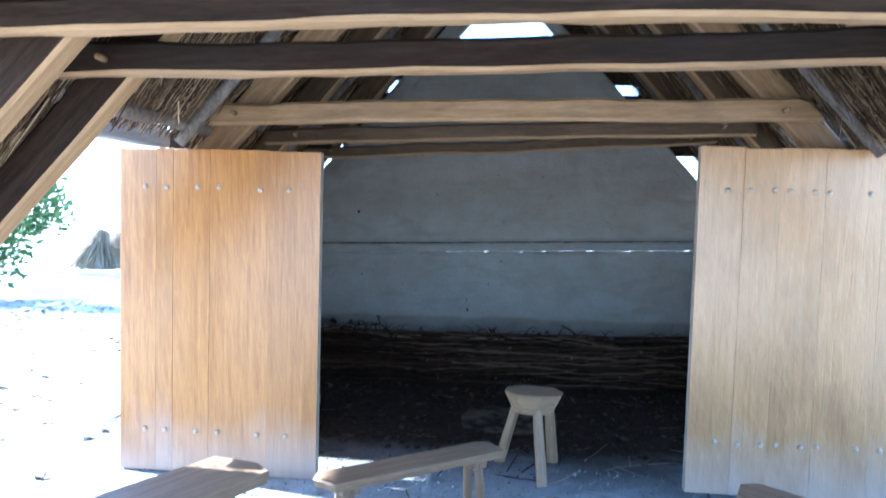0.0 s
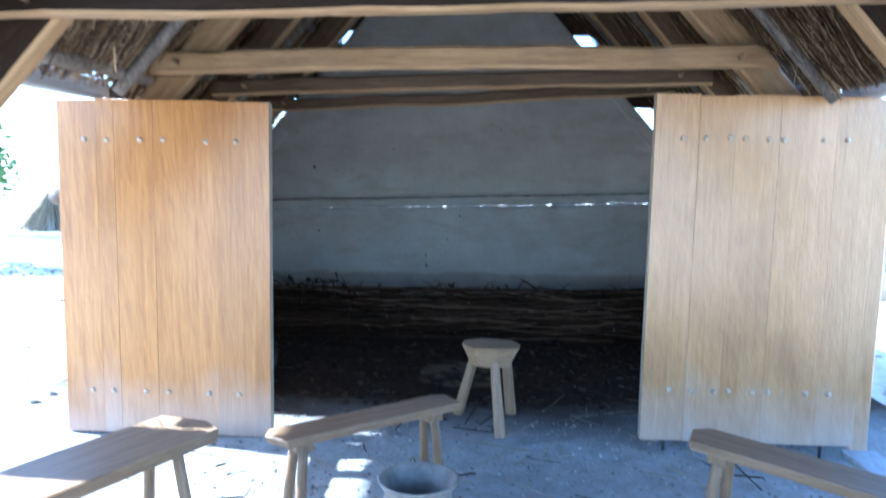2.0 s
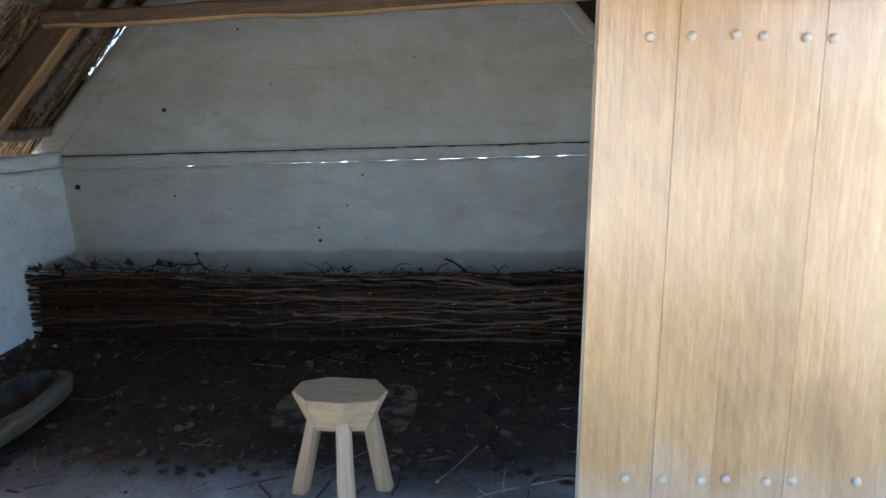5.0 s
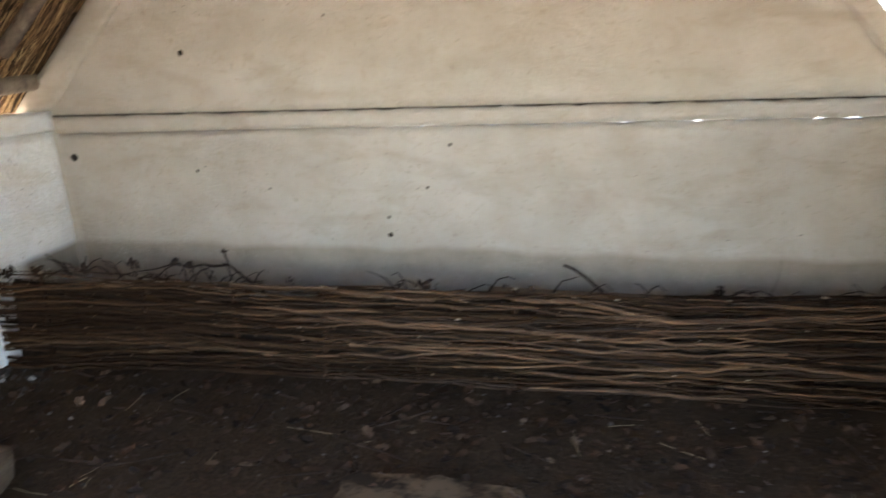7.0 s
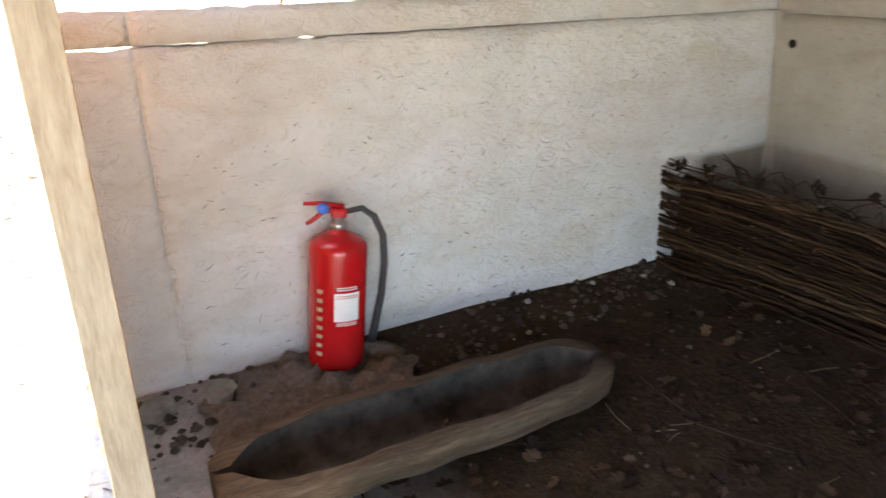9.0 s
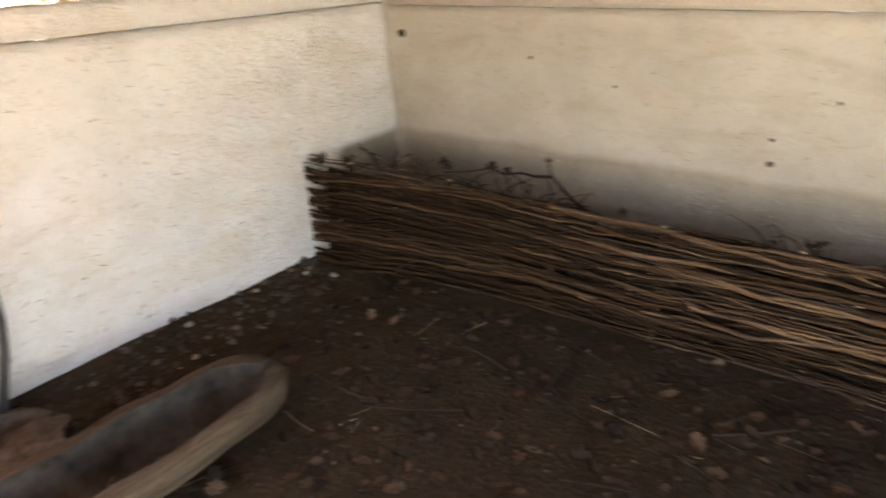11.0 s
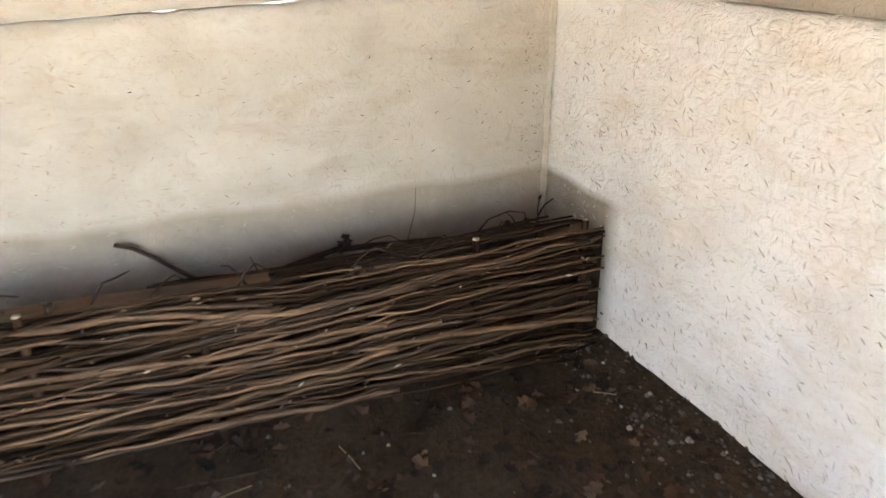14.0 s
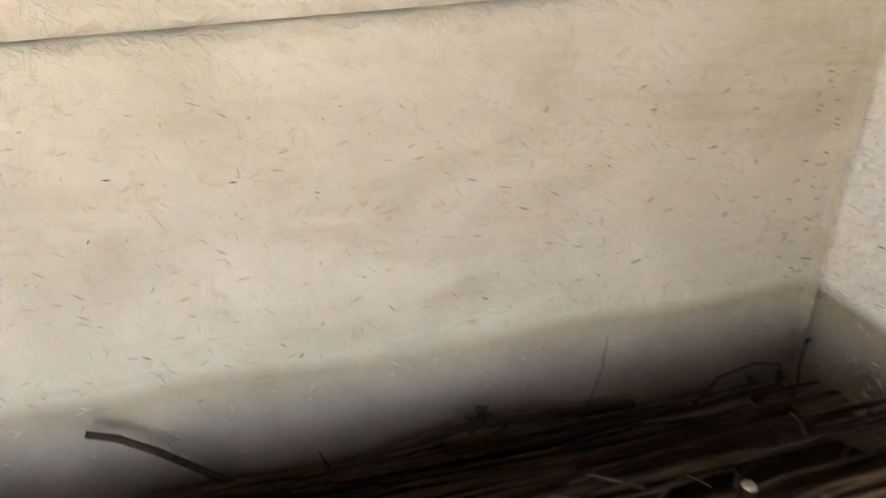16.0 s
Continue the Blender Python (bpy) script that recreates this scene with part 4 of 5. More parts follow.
def wrap(ob_parent, name, w, z0, z1, az, material, r=0.0862, label=""):
    k = 8
    vv = [(r * math.cos(az + w / r * (i / k - 0.5)), r * math.sin(az + w / r * (i / k - 0.5)), z) for z in (z0, z1) for i in range(k + 1)]
    ff = [(i, i + 1, i + k + 2, i + k + 1) for i in range(k)]
    return part(name, mesh_of(name, vv, ff, material), ob_parent, label)


_az = radians(-75)
wrap(ext, "label", 0.075, 0.19, 0.29, _az, M_PAPER, 0.0862, "white printed label")
for _z in (0.300, 0.308, 0.182, 0.175):
    wrap(ext, "print_line", 0.062, _z, _z + 0.003, _az, M_PAPER, 0.0863)
for _z in (0.272, 0.279):
    wrap(ext, "print_bar", 0.062, _z, _z + 0.0025, _az, M_RED, 0.0868)
for _k in range(8):
    wrap(ext, "letter_bar", 0.018, 0.06 + 0.032 * _k, 0.074 + 0.032 * _k, _az - 0.95, M_STUD, 0.0863)

# sack: a crumpled sheet under and in front of the extinguisher
_sv, _sf, _N = [], [], 26
for j in range(_N + 1):
    for i in range(_N + 1):
        u, v = i / _N * 2 - 1, j / _N * 2 - 1
        e = max(0.0, 1 - (abs(u) ** 3 + abs(v) ** 3) / 1.6)
        z = 0.025 * e + 0.15 * e * abs(noise.noise(Vector((u * 2.6, v * 3.4, 1)))) + 0.045 * e * noise.noise(Vector((u * 6, v * 6, 2)))
        _sv.append((0.20 * u * (1 + 0.15 * noise.noise(Vector((v * 2, 3, 1)))), 0.34 * v * (1 + 0.15 * noise.noise(Vector((u * 2, 9, 1)))), max(0.004, z)))
for j in range(_N):
    for i in range(_N):
        q = j * (_N + 1) + i
        _sf.append((q, q + 1, q + _N + 2, q + _N + 1))
thing("sack", "crumpled brown burlap sack on the earth by the wall", "sack", data=mesh_of("sack", _sv, _sf, M_SACK), at=pose(-1.87, 4.52, 0.012, 0, 0, -6))

# hollowed log trough
_rings = []
_TL = 1.22
for i in range(27):
    f = i / 26
    end = min(f, 1 - f) * _TL
    k = min(1.0, 0.42 + 0.58 * math.sqrt(min(1, end / 0.30)))
    ht = 0.135 + 0.01 * noise.noise(Vector((f * 4, 1, 1)))
    deep = 0.122 * min(1, max(0, (end - 0.03) / 0.12)) ** 0.6
    wo, wi = 0.165 * k, max(0.01, 0.118 * k * min(1, max(0.05, (end - 0.025) / 0.09)))
    sec = [(-wo * 0.55, 0.0), (-wo * 0.92, 0.05), (-wo, ht * 0.85), (-wo * 0.97, ht), (-wi, ht), (-wi * 0.9, ht - deep * 0.55), (-wi * 0.5, ht - deep), (wi * 0.5, ht - deep), (wi * 0.9, ht - deep * 0.55), (wi, ht), (wo * 0.97, ht), (wo, ht * 0.85), (wo * 0.92, 0.05), (wo * 0.55, 0.0)]
    _rings.append([Vector((x + 0.018 * noise.noise(Vector((f * 7, x * 9, 2))), z + 0.014 * noise.noise(Vector((f * 9, x * 9, 6))), f * _TL)) for x, z in sec])
_v, _f = loft(_rings)
trough = thing("log_trough", "old hollowed-out log trough with a cracked grey rim", "trough", at=Matrix.Translation((-1.495, 4.11, 0.0)) @ Matrix.Rotation(radians(-1.5), 4, "Z") @ Matrix(((1, 0, 0, 0), (0, 0, 1, 0), (0, 1, 0, 0), (0, 0, 0, 1))))
_tv = [Vector((-p.x, p.y, p.z)) for p in _v]
_tf = [tuple(reversed(q)) for q in _f]
_in = [k for k in range(26 * 14) if 4 <= k % 14 <= 8]
part("shell", mesh_of("shell", _tv, [q for k, q in enumerate(_tf) if k not in set(_in)], M_TROUGH), trough)
part("hollow", mesh_of("hollow", _tv, [_tf[k] for k in _in], M_HOLLOW), trough, "dark hollow")


def stone(x, y, z, sx, sy, sz, seed, label="pale rough stone at the foot of the wall"):
    bm = bmesh.new()
    bmesh.ops.create_icosphere(bm, subdivisions=2, radius=1)
    for v in bm.verts:
        k = 1 + 0.35 * noise.noise(v.co * 1.3 + Vector((seed, 0, 0)))
        v.co = Vector((v.co.x * sx * k, v.co.y * sy * k, v.co.z * sz * k))
    me = bpy.data.meshes.new("stone")
    bm.to_mesh(me)
    bm.free()
    me.materials.append(M_STONE)
    thing("stone", label, "stone", "stones by the wall", data=me, at=pose(x, y, z))


stone(-1.99, 4.24, 0.03, 0.065, 0.06, 0.05, 1)
stone(-2.0, 4.05, 0.03, 0.06, 0.06, 0.045, 2)

# tan mat on the earth
_mv = [(-0.31 + 0.67 * i / 20 + 0.012 * noise.noise(Vector((j * 0.5, i * 0.3, 2))), 4.88 + 0.67 * j / 20 + 0.012 * noise.noise(Vector((i * 0.5, j * 0.3, 7))), 0.014 + 0.006 * noise.noise(Vector((i * 0.4, j * 0.4, 0)))) for j in range(21) for i in range(21)]
_mv = [(0.025 + (x - 0.025) * (1 - 0.13 * min(1, abs((y - 5.215) / 0.335)) ** 3) + 0.03 * noise.noise(Vector((x * 6, y * 6, 1))), 5.215 + (y - 5.215) * (1 - 0.13 * min(1, abs((x - 0.025) / 0.335)) ** 3) + 0.03 * noise.noise(Vector((x * 6, y * 6, 8))), z) for x, y, z in _mv]
_mf = [(j * 21 + i, j * 21 + i + 1, j * 21 + i + 22, j * 21 + i + 21) for j in range(20) for i in range(20)]
thing("mat", "flat tan mat half covered by dark earth stains", "mat", data=mesh_of("mat", _mv, _mf, M_MAT), at=pose(0, 0, 0.001))

# ---- litter ----


def litter_leaves(count, box, size, seed, material=None):
    rnd = random.Random(seed)
    verts, faces = [], []
    for _ in range(count):
        x, y = rnd.uniform(box[0], box[2]), rnd.uniform(box[1], box[3])
        s, a = rnd.uniform(*size), rnd.uniform(0, 6.28)
        tx, ty, curl = rnd.gauss(0, 0.22), rnd.gauss(0, 0.22), rnd.uniform(-0.5, 0.9)
        z0 = floor_height(x, y) if -2.55 < x < 2.55 and y < 6.9 else -0.03
        b0 = len(verts)
        out = ((0, -1), (0.55, -0.75), (0.48, -0.3), (0.88, -0.05), (0.5, 0.25), (0.62, 0.68), (0, 1), (-0.6, 0.7), (-0.5, 0.3), (-0.9, 0.0), (-0.45, -0.3), (-0.52, -0.72))
        verts.append(Vector((x, y, z0 + 0.004 + 0.2 * s * max(0, -curl))))
        for u, v in out:
            u, v = u * s * rnd.uniform(0.85, 1.1), v * s * rnd.uniform(0.85, 1.1)
            zz = 0.006 + abs(tx) * s * 0.4 + u * tx + v * ty + curl * u * u / s * 0.8
            verts.append(Vector((x + u * math.cos(a) - v * math.sin(a), y + u * math.sin(a) + v * math.cos(a), z0 + max(0.003, zz))))
        k = len(out)
        faces += [(b0, b0 + 1 + i, b0 + 1 + (i + 1) % k) for i in range(k)]
    return mesh_of("leaves", verts, faces, material or M_LEAF_DRY, False)


def litter_sticks(count, box, lens, r, material, seed):
    rnd = random.Random(seed)
    verts, faces = [], []
    for _ in range(count):
        x, y = rnd.uniform(box[0], box[2]), rnd.uniform(box[1], box[3])
        L, a, rr = rnd.uniform(*lens), rnd.uniform(0, 6.28), rnd.uniform(*r)
        z = (floor_height(x, y) if -2.55 < x < 2.55 and y < 6.9 else -0.03) + rr
        p, q = Vector((x, y, z)), Vector((x + L * math.cos(a), y + L * math.sin(a), z + rnd.uniform(0, 0.012)))
        d = (q - p).normalized()
        u = d.cross(Vector((0, 0, 1))).normalized()
        w = d.cross(u)
        m = p.lerp(q, 0.5) + u * rnd.uniform(-0.05, 0.05) * L
        b0 = len(verts)
        for e in (p, m, q):
            for t in (0.5, 2.07, 3.64, 5.21):
                verts.append(e + (u * math.cos(t) + w * math.sin(t)) * rr)
        for s in (0, 4):
            for t in range(4):
                faces.append((b0 + s + t, b0 + s + (t + 1) % 4, b0 + s + 4 + (t + 1) % 4, b0 + s + 4 + t))
        faces += [(b0 + 3, b0 + 2, b0 + 1, b0), (b0 + 8, b0 + 9, b0 + 10, b0 + 11)]
    return mesh_of("sticks", verts, faces, material, False)


def litter_stones(count, box, size, seed, material=None):
    rnd = random.Random(seed)
    verts, faces = [], []
    for _ in range(count):
        x, y = rnd.uniform(box[0], box[2]), rnd.uniform(box[1], box[3])
        s = rnd.uniform(*size) * rnd.uniform(0.5, 1)
        z = (floor_height(x, y) if -2.55 < x < 2.55 and y < 6.9 else -0.03) + s * 0.2
        b0 = len(verts)
        for d in ((1, 0, 0), (0.3, 0.9, 0.1), (-0.8, 0.5, 0), (-0.7, -0.7, 0.1), (0.4, -0.9, 0), (0.1, 0.1, 0.8), (0, 0, -0.6)):
            verts.append(Vector((x, y, z)) + Vector(d) * s * rnd.uniform(0.7, 1.2))
        for i in range(5):
            faces += [(b0 + i, b0 + (i + 1) % 5, b0 + 5), (b0 + (i + 1) % 5, b0 + i, b0 + 6)]
    return mesh_of("pebbles", verts, faces, material or M_PEBBLE, False)


def stuff(name, label, data, category):
    return thing(name, label, category, kind="stuff", data=data)


stuff("leaf_litter", "scattered dry brown leaves on the dark earth", litter_leaves(1500, (-1.9, 4.5, 1.95, 6.28), (0.010, 0.034), 11), "dry leaves")
stuff("straw_litter", "loose straw stalks on the floor", litter_sticks(55, (-1.8, 3.3, 1.9, 6.2), (0.05, 0.22), (0.0008, 0.0015), M_STRAW, 12), "straw")
stuff("twig_litter", "small dead twigs on the floor", litter_sticks(130, (-1.9, 2.0, 1.95, 6.25), (0.05, 0.3), (0.002, 0.005), M_TWIG, 13), "twigs")
stuff("pebbles", "small pebbles and clods on the trodden floor", litter_stones(650, (-2.0, 4.1, 2.0, 6.3), (0.004, 0.014), 14), "pebbles")
stuff("clods", "grey clods and grit on the trodden clay floor", litter_stones(3600, (-2.1, 1.7, 2.1, 4.3), (0.003, 0.015), 19, M_CLOD), "clods")
stuff("straw_wisps", "yellow straw stalks by the stool", litter_sticks(40, (-0.6, 3.3, 1.3, 4.6), (0.1, 0.4), (0.0014, 0.0024), M_STRAW, 20), "straw")
stuff("wall_rubble", "crumbled daub along the foot of the wall", litter_stones(650, (-2.06, 4.0, -1.80, 6.3), (0.004, 0.024), 15), "rubble")
stuff("wall_rubble", "crumbled daub along the foot of the wall", litter_stones(650, (1.80, 4.72, 2.02, 6.35), (0.004, 0.015), 16), "rubble")
stuff("outdoor_litter", "dead leaves on the sunlit ground outside", litter_leaves(2600, (-9, 1.5, -2.3, 10), (0.02, 0.05), 17, M_LEAF_PALE), "dry leaves")
stuff("outdoor_litter", "dead leaves on the sunlit ground outside", litter_leaves(2200, (2.3, 1.5, 8, 10), (0.02, 0.05), 18, M_LEAF_PALE), "dry leaves")

# ---- twigs over the hurdle ----
thing("wooden_lath", "thin brown lath with a rounded end lying on the bank", "lath", data=hewn(0.76, 0.075, 0.018, M_BROWN, 0.003, 0.0, 8, 14, 0.007, 0.12), at=along((0.13, 6.44, 0.412), (0.915, 6.445, 0.405), (0, 1, 0)))
twig([(1.53, 6.74, 0.318), (1.42, 6.735, 0.326), (1.30, 6.735, 0.333), (1.15, 6.74, 0.336), (1.035, 6.74, 0.311), (0.898, 6.74, 0.280), (0.782, 6.74, 0.260), (0.707, 6.742, 0.288), (0.638, 6.745, 0.342), (0.572, 6.75, 0.396), (0.514, 6.755, 0.434), (0.463, 6.757, 0.452)], 0.0110, taper=0.4)
twig([(0.80, 6.74, 0.262), (0.625, 6.74, 0.252), (0.474, 6.74, 0.243), (0.33, 6.74, 0.238), (0.10, 6.73, 0.226)], 0.011, "dark bare rod lying on the earth bank")
twig([(-0.95, 6.60, 0.27), (-1.096, 6.62, 0.366), (-1.165, 6.62, 0.423), (-1.178, 6.62, 0.46), (-1.181, 6.62, 0.493)], 0.0075)
twig([(-1.165, 6.62, 0.423), (-1.237, 6.62, 0.410), (-1.30, 6.615, 0.418), (-1.364, 6.60, 0.404), (-1.441, 6.60, 0.42), (-1.52, 6.56, 0.40), (-1.60, 6.50, 0.40)], 0.007)
twig([(1.88, 6.68, 0.29), (1.905, 6.70, 0.327), (1.895, 6.70, 0.39), (1.903, 6.70, 0.449)], 0.004)
twig([(1.64, 6.69, 0.33), (1.70, 6.70, 0.385), (1.78, 6.70, 0.405), (1.844, 6.70, 0.392), (1.86, 6.70, 0.31)], 0.0035)
twig([(1.39, 6.70, 0.33), (1.425, 6.70, 0.45), (1.43, 6.70, 0.538)], 0.0016)
twig([(0.891, 6.70, 0.29), (0.875, 6.70, 0.335), (0.861, 6.70, 0.372)], 0.003)
twig([(1.20, 6.70, 0.34), (1.273, 6.70, 0.372), (1.33, 6.70, 0.378), (1.382, 6.70, 0.345)], 0.003)

# ---- outside ----


def straw_mound(name, label, x, y, z0, r, h, count, seed, category):
    """A conical stack: a solid core under many hanging stalks."""
    rnd = random.Random(seed)
    ob = thing(name, label, category, at=pose(x, y, z0))
    part("core", lathe([(r * 0.9, 0), (r * 0.92, h * 0.1), (r * 0.5, h * 0.6), (0.05, h * 0.97)], M_SOIL, 24, 0.05), ob)
    verts, faces = [], []
    for _ in range(count):
        f, a = rnd.random() ** 0.7, rnd.uniform(0, 6.28)
        rr = r * (1.0 - f) + 0.06
        p = Vector((rr * math.cos(a), rr * math.sin(a), h * f + 0.05))
        d = (Vector((math.cos(a) * r, math.sin(a) * r, -h)).normalized() + Vector((rnd.gauss(0, 0.1), rnd.gauss(0, 0.1), rnd.gauss(0, 0.1)))).normalized()
        q = p + d * rnd.uniform(0.2, 0.6)
        u = d.cross(Vector((0.3, 0.2, 0.9))).normalized() * 0.006
        w = d.cross(u).normalized() * 0.006
        b0 = len(verts)
        verts += [p + u, p + w, p - u, q + u, q + w, q - u]
        faces += [(b0, b0 + 1, b0 + 4, b0 + 3), (b0 + 1, b0 + 2, b0 + 5, b0 + 4), (b0 + 2, b0, b0 + 3, b0 + 5)]
    tagged(part("stalk_cover", mesh_of("stalks", verts, faces, M_STRAW, False), ob), kind="stuff")
    return ob


straw_mound("straw_stack", "small heap of yellow straw lying on the ground outside", -8.6, 15.0, -0.03, 0.5, 0.75, 900, 3, "straw")


def round_hut(x, y):
    ob = thing("thatched_hut", "round hut with pale daub wall and thatch hanging low", "hut", at=pose(x, y, -0.03))
    part("wall", lathe([(1.5, 0), (1.5, 1.0), (1.3, 1.05), (1.3, 0.02)], M_DAUB, 32, 0.02), ob)
    part("roof", lathe([(1.95, 0.85), (1.9, 1.05), (0.9, 2.2), (0.05, 3.1)], M_THATCH_BODY, 36, 0.04), ob)
    rnd = random.Random(9)
    verts, faces = [], []
    for _ in range(4200):
        f, a = rnd.random(), rnd.uniform(0, 6.28)
        rr, z = 1.95 * (1 - f) + 0.05, 0.95 + 2.15 * f
        p = Vector((rr * math.cos(a), rr * math.sin(a), z + 0.06))
        d = (Vector((math.cos(a) * 1.95, math.sin(a) * 1.95, -2.15)).normalized() + Vector((rnd.gauss(0, 0.07), rnd.gauss(0, 0.07), rnd.gauss(0, 0.07)))).normalized()
        q = p + d * rnd.uniform(0.25, 0.5)
        u = d.cross(Vector((0.3, 0.2, 0.9))).normalized() * 0.007
        w = d.cross(u).normalized() * 0.007
        b0 = len(verts)
        verts += [p + u, p + w, p - u, q + u, q + w, q - u]
        faces += [(b0, b0 + 1, b0 + 4, b0 + 3), (b0 + 1, b0 + 2, b0 + 5, b0 + 4), (b0 + 2, b0, b0 + 3, b0 + 5)]
    tagged(part("stalk_cover", mesh_of("stalks", verts, faces, M_STRAW, False), ob), kind="stuff")


round_hut(6.3, 8.9)


def leafy(name, label, category, x, y, h, r, count, seed, trunk=True, size=(0.04, 0.09)):
    rnd = random.Random(seed)
    ob = thing(name, label, category, category + "s outside", at=pose(x, y, -0.05))
    base = h * 0.4 if trunk else 0.1
    part("trunk", tube([(0, 0, -0.1), (0.05, 0.02, base * 0.6), (0.0, 0.08, base + r * 0.4), (0.1, 0, h * 0.85)], [h * 0.03, h * 0.024, h * 0.017, 0.012], M_POLE, 9, 0.15, seed), ob)
    clumps = []
    for i in range(16):
        a, e = rnd.uniform(0, 6.28), rnd.uniform(-0.7, 1.0)
        c = Vector((math.cos(a) * r * 0.75 * rnd.random(), math.sin(a) * r * 0.75 * rnd.random(), (h + base) / 2 + e * (h - base) * 0.42))
        clumps.append((c, r * rnd.uniform(0.25, 0.5)))
        if trunk and i < 9:
            part("limb", tube([(0.02, 0.03, base * 0.9 + (c.z - base) * 0.2), tuple(c * 0.5 + Vector((0, 0, c.z * 0.15 + base * 0.3))), tuple(c)], [h * 0.011, h * 0.008, 0.008], M_POLE, 6, 0.1, i), ob)
    verts, faces = [], []
    for _ in range(count):
        c, cr = clumps[rnd.randrange(len(clumps))]
        p = c + Vector((rnd.gauss(0, 1), rnd.gauss(0, 1), rnd.gauss(0, 1))).normalized() * cr * rnd.random() ** 0.4
        s = rnd.uniform(*size)
        u = Vector((rnd.gauss(0, 1), rnd.gauss(0, 1), rnd.gauss(0, 0.5))).normalized()
        w = u.cross(Vector((rnd.gauss(0, 1), rnd.gauss(0, 1), rnd.gauss(0, 1)))).normalized()
        b0 = len(verts)
        verts += [p - u * s, p + w * s * 0.45, p + u * s, p - w * s * 0.45]
        faces.append((b0, b0 + 1, b0 + 2, b0 + 3))
    tagged(part("crown", mesh_of("crown", verts, faces, M_GREEN, False), ob), kind="stuff")


leafy("bush", "sunlit green leafy bush beyond the open side", "bush", -7.2, 9.6, 2.2, 1.3, 3000, 1, False)
leafy("bush", "sunlit green leafy bush beyond the open side", "bush", -9.5, 9.0, 1.9, 1.5, 3000, 2, False)
leafy("tree", "broad green tree beyond the open side", "tree", -12.0, 14.0, 7.0, 2.8, 6000, 3)
leafy("tree", "broad green tree beyond the open side", "tree", 12.0, 16.0, 7.5, 3.0, 6000, 4)

# ---- straw chaff and holes in the daub ----


def chaff(count, seed, place, normal, u, w, box, material=None, length=(0.004, 0.016)):
    """Short straw slivers bedded in a wall: place(a, b) gives the point on the wall."""
    rnd = random.Random(seed)
    verts, faces = [], []
    for _ in range(count):
        a, b2 = rnd.uniform(box[0], box[2]), rnd.uniform(box[1], box[3])
        p = place(a, b2)
        t = rnd.gauss(0, 0.7) if rnd.random() < 0.7 else rnd.uniform(0, 3.14)
        L, h = rnd.uniform(*length), rnd.uniform(0.0006, 0.0018)
        d = u * math.cos(t) + w * math.sin(t)
        e = w * math.cos(t) - u * math.sin(t)
        b0 = len(verts)
        verts += [p - d * L + normal * 0.001, p + e * h + normal * 0.002, p + d * L + normal * 0.001, p - e * h + normal * 0.002, p - normal * 0.01]
        faces += [(b0, b0 + 3, b0 + 1), (b0 + 3, b0 + 2, b0 + 1), (b0, b0 + 1, b0 + 4), (b0 + 1, b0 + 2, b0 + 4), (b0 + 2, b0 + 3, b0 + 4), (b0 + 3, b0, b0 + 4)]
    return mesh_of("chaff", verts, faces, material or M_CHAFF, False)


def daub_relief(p, seed, amp=0.02):
    return noise.fractal(Vector((p.x * 1.3 + seed, p.y * 1.3, p.z * 1.3)), 1.0, 2.0, 4) * amp


def on_back(a, b2):
    p = Vector((a, BACK, b2))
    return p + Vector((0, -1, 0)) * daub_relief(p, 1)


def on_gable(a, b2):
    p = Vector((a, BACK, b2))
    return p + Vector((0, -1, 0)) * daub_relief(p, 7, 0.022)


def on_right(a, b2):
    p = Vector((WALL_R + (0.05 - 0.02 * (b2 + 0.06) / 1.23) * (BACK - a) / 2.08, a, b2))
    return p + Vector((-1, 0, 0)) * daub_relief(p, 31)


def on_left(a, b2):
    f = (b2 + 0.06) / 1.1
    x0 = WALL_L0 - 0.02 + 0.05 * (a - 4.17) / 2.63
    p = Vector((x0 + (WALL_L1 - x0) * f, a, b2))
    return p + Vector((1, 0, 0)) * daub_relief(p, 21)


_X, _Y, _Z = Vector((1, 0, 0)), Vector((0, 1, 0)), Vector((0, 0, 1))
stuff("wall_chaff", "straw chaff bedded in the limewashed clay", chaff(1300, 1, on_back, -_Y, _X, _Z, (-1.88, 0.3, 1.82, 1.02)), "straw")
stuff("wall_chaff", "straw chaff bedded in the limewashed clay", chaff(380, 2, on_gable, -_Y, _X, _Z, (-1.4, 1.3, 1.2, 2.2)), "straw")
stuff("wall_chaff", "straw chaff bedded in the limewashed clay", chaff(900, 3, on_right, -_X, _Y, _Z, (5.3, 0.05, 6.66, 1.12), M_CHAFF_PALE), "straw")
stuff("wall_chaff", "straw chaff bedded in the limewashed clay", chaff(1100, 4, on_left, _X, _Y, _Z, (4.25, 0.06, 6.6, 1.02), M_CHAFF_PALE), "straw")
stuff("dark_chaff", "dark straw ends and seed husks in the clay", chaff(230, 14, on_left, _X, _Y, _Z, (4.25, 0.10, 6.6, 1.02), M_FLECK, (0.004, 0.02)), "straw")
stuff("dark_chaff", "dark straw ends and seed husks in the clay", chaff(120, 11, on_back, -_Y, _X, _Z, (-1.88, 0.45, 1.9, 1.02), M_FLECK, (0.003, 0.012)), "straw")
stuff("dark_chaff", "dark straw ends and seed husks in the clay", chaff(24, 13, on_right, -_X, _Y, _Z, (5.3, 0.2, 6.7, 1.12), M_FLECK, (0.003, 0.012)), "straw")
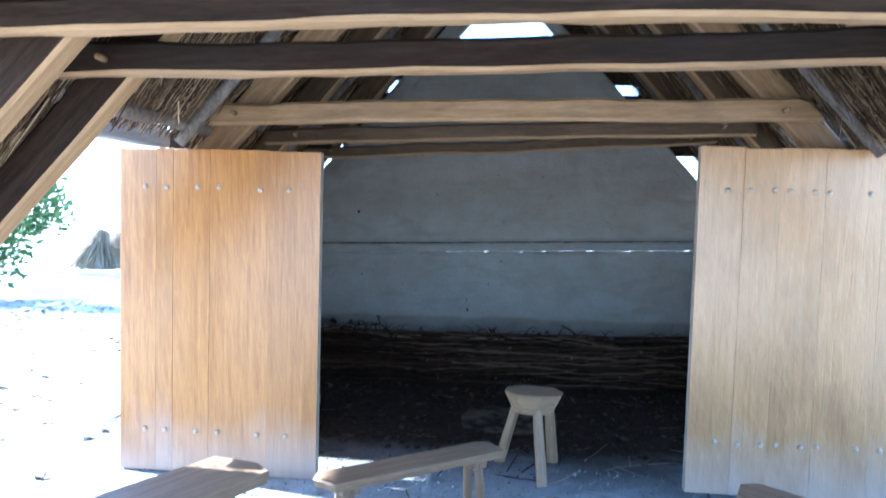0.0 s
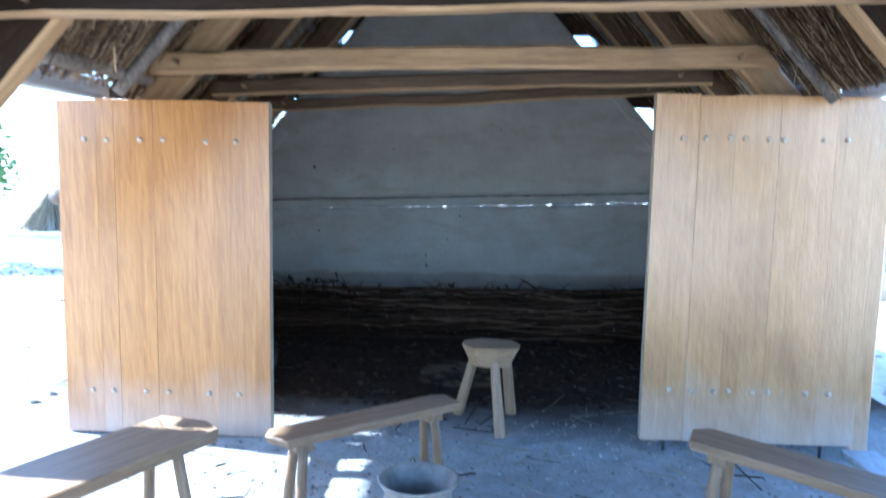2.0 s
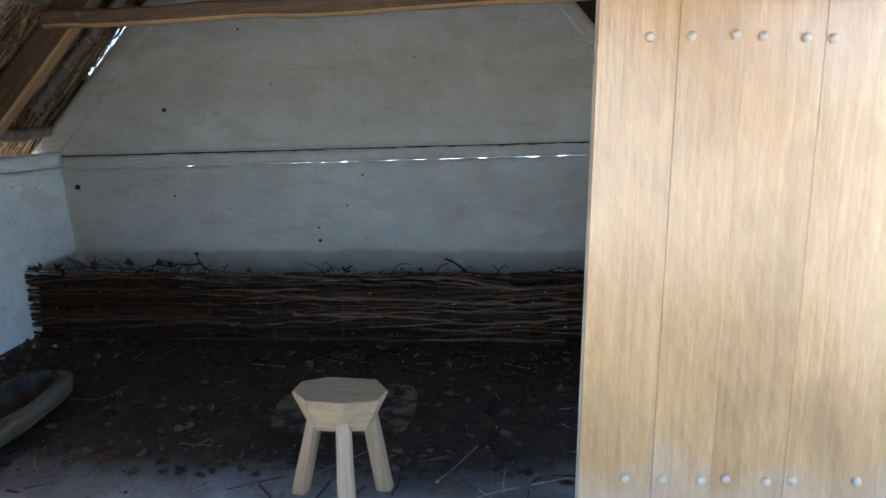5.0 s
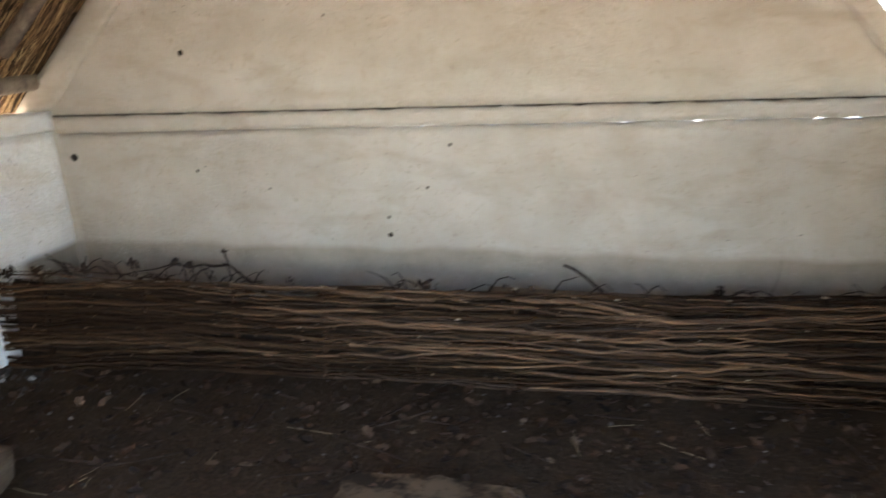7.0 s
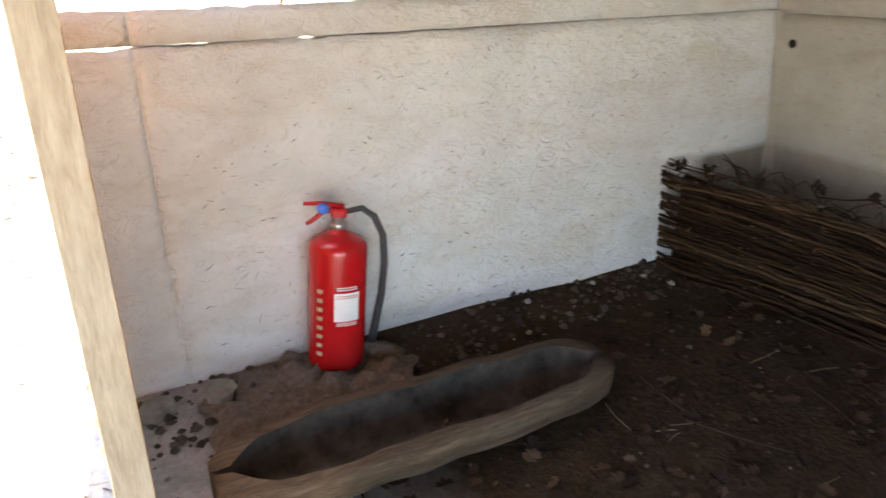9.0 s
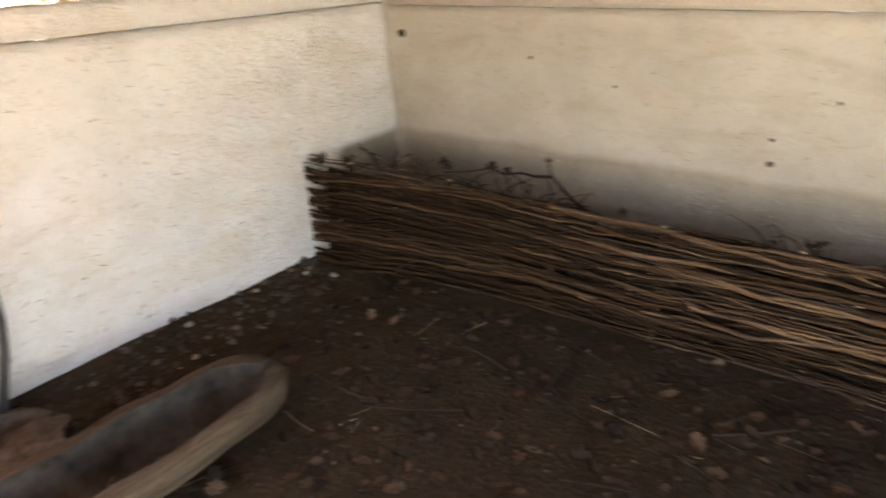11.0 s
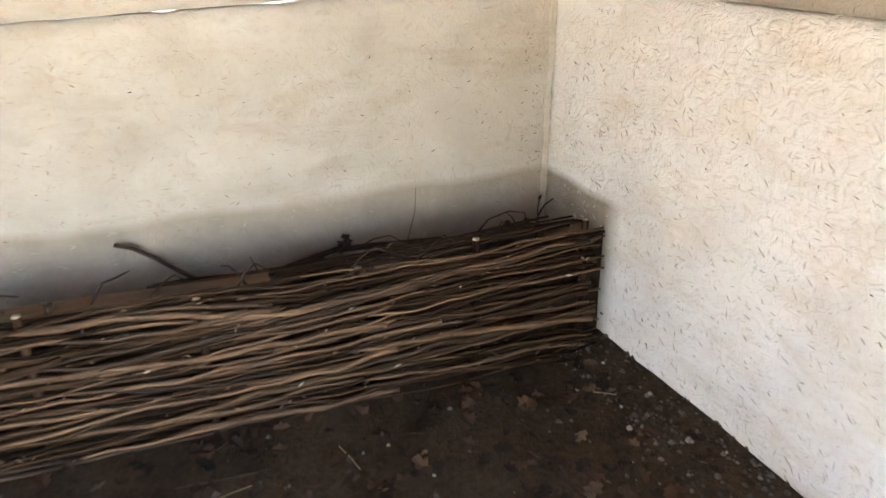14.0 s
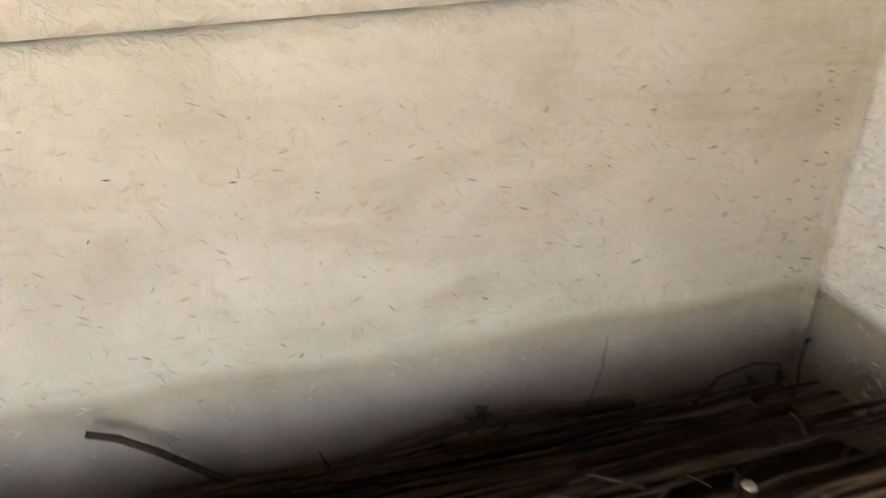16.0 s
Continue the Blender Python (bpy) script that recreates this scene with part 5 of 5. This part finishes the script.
stuff("dark_chaff", "dark straw ends and seed husks in the clay", chaff(45, 15, on_back, -_Y, _X, _Z, (1.86, 0.5, 1.95, 1.05), M_FLECK, (0.003, 0.010)), "straw")
stuff("dark_chaff", "dark straw ends and seed husks in the clay", chaff(90, 22, on_gable, -_Y, _X, _Z, (-1.5, 1.3, 1.3, 2.3), M_FLECK, (0.006, 0.022)), "straw")
# Small dark cones: the shade inside each hole is put in as colour.
_hole = lathe([(0.012, 0.0), (0.009, 0.005), (0.004, 0.007)], M_SHADE, 9, 0.3)
for _x, _z, _s in ((-1.418, 1.427, 1.3), (-1.378, 0.852, 0.8), (-0.392, 0.557, 1.1), (-0.399, 0.646, 0.8), (-0.205, 0.80, 0.7), (-0.097, 1.01, 0.8), (-0.997, 0.775, 0.6), (-2.04, 0.905, 1.7), (-0.7, 1.6, 0.6), (0.25, 1.78, 0.6), (-0.9, 1.95, 0.7)):
    _p = on_gable(_x, _z) if _z > 1.15 else on_back(_x, _z)
    thing("dark_knot", "small dark hole in the limewashed wall", "hole", "holes in the wall", data=_hole, at=Matrix.Translation(_p) @ pose(0, 0.002, 0, 90) @ Matrix.Scale(_s, 4))

# ---- dead twigs and curled leaves along the top of the hurdle ----
_rt = random.Random(77)
for _k in range(60):
    px = _rt.uniform(-1.9, 1.85)
    if _k < 34:
        px = _rt.uniform(-1.85, -0.95)
    py = 6.34 + hurdle_y(px) + _rt.uniform(0.0, 0.1)
    z = hurdle_top(px) - 0.02
    sx, sz = _rt.uniform(-0.12, 0.12), _rt.uniform(0.02, 0.09)
    twig([(px, py, z), (px + sx * 0.4, py + 0.01, z + sz * 0.7), (px + sx * 0.8, py + 0.02, z + sz * 0.9 + 0.01 * math.sin(_k)), (px + sx * 1.2, py + 0.01, z + sz * _rt.uniform(0.4, 1.3))], _rt.uniform(0.0022, 0.005), "thin dead twig curling up over the hurdle")


def withered(x, y, z, s, seed):
    """A withered clump of curled dark leaves."""
    rnd = random.Random(seed)
    vv, ff = [], []
    for _ in range(14):
        p = Vector((rnd.gauss(0, 0.35), rnd.gauss(0, 0.25), rnd.gauss(0, 0.35))) * s
        u = Vector((rnd.gauss(0, 1), rnd.gauss(0, 1), rnd.gauss(0, 1))).normalized() * s * 0.55
        w = u.orthogonal().normalized() * s * 0.3
        k = u.cross(w).normalized() * s * 0.12
        b0 = len(vv)
        vv += [p - u, p + w + k, p + u, p - w + k, p + k * 0.3]
        ff += [(b0, b0 + 1, b0 + 4), (b0 + 1, b0 + 2, b0 + 4), (b0 + 2, b0 + 3, b0 + 4), (b0 + 3, b0, b0 + 4)]
    thing("withered_leaves", "withered clump of curled dark leaves on the hurdle", "dry leaves", "withered clumps", data=mesh_of("withered", vv, ff, M_TWIG, False), at=pose(x, y, z))


for _i, (_x, _y, _z, _s) in enumerate(((-0.14, 6.36, 0.45, 0.034), (-0.26, 6.36, 0.44, 0.016), (-1.181, 6.62, 0.49, 0.018), (-1.43, 6.60, 0.43, 0.03), (-1.36, 6.60, 0.42, 0.025), (-1.55, 6.42, 0.46, 0.035), (-1.72, 6.3, 0.47, 0.03), (-2.0, 6.17, 0.47, 0.04), (-1.9, 6.22, 0.47, 0.035), (1.187, 6.72, 0.375, 0.03), (1.165, 6.73, 0.345, 0.022), (0.20, 6.36, 0.455, 0.014), (0.32, 6.36, 0.455, 0.018), (1.773, 6.70, 0.36, 0.016), (1.85, 6.70, 0.36, 0.020), (1.903, 6.70, 0.44, 0.010), (1.80, 6.69, 0.32, 0.022), (-0.76, 6.36, 0.44, 0.016))):
    withered(_x, _y, _z, _s, _i)

# bark flakes, leaf scraps and cut ends caught between the rods
_rf = random.Random(31)
_fv, _ff = [], []
for _ in range(420):
    px = _rf.uniform(-1.95, 1.95)
    p = Vector((px, 6.32 + hurdle_y(px) - _rf.uniform(0.012, 0.028), hurdle_top(px) * _rf.uniform(0.03, 1.0)))
    u = Vector((_rf.gauss(0, 1), _rf.gauss(0, 0.3), _rf.gauss(0, 0.35))).normalized() * _rf.uniform(0.004, 0.016)
    w = u.cross(Vector((0, 1, 0.3))).normalized() * _rf.uniform(0.002, 0.006)
    b0 = len(_fv)
    _fv += [p - u, p + w, p + u, p - w, p + Vector((0, 0.006, 0))]
    _ff += [(b0, b0 + 1, b0 + 2, b0 + 3), (b0, b0 + 4, b0 + 1), (b0 + 1, b0 + 4, b0 + 2), (b0 + 2, b0 + 4, b0 + 3), (b0 + 3, b0 + 4, b0)]
M_FLAKE = island("bark_flake", [(0.0, (0.02, 0.014, 0.010)), (0.6, (0.07, 0.045, 0.028)), (0.9, (0.17, 0.11, 0.065)), (1.0, (0.40, 0.33, 0.25))], 0.8)
stuff("bark_flakes", "bark flakes and leaf scraps caught between the rods", mesh_of("flakes", _fv, _ff, M_FLAKE, False), "bark")
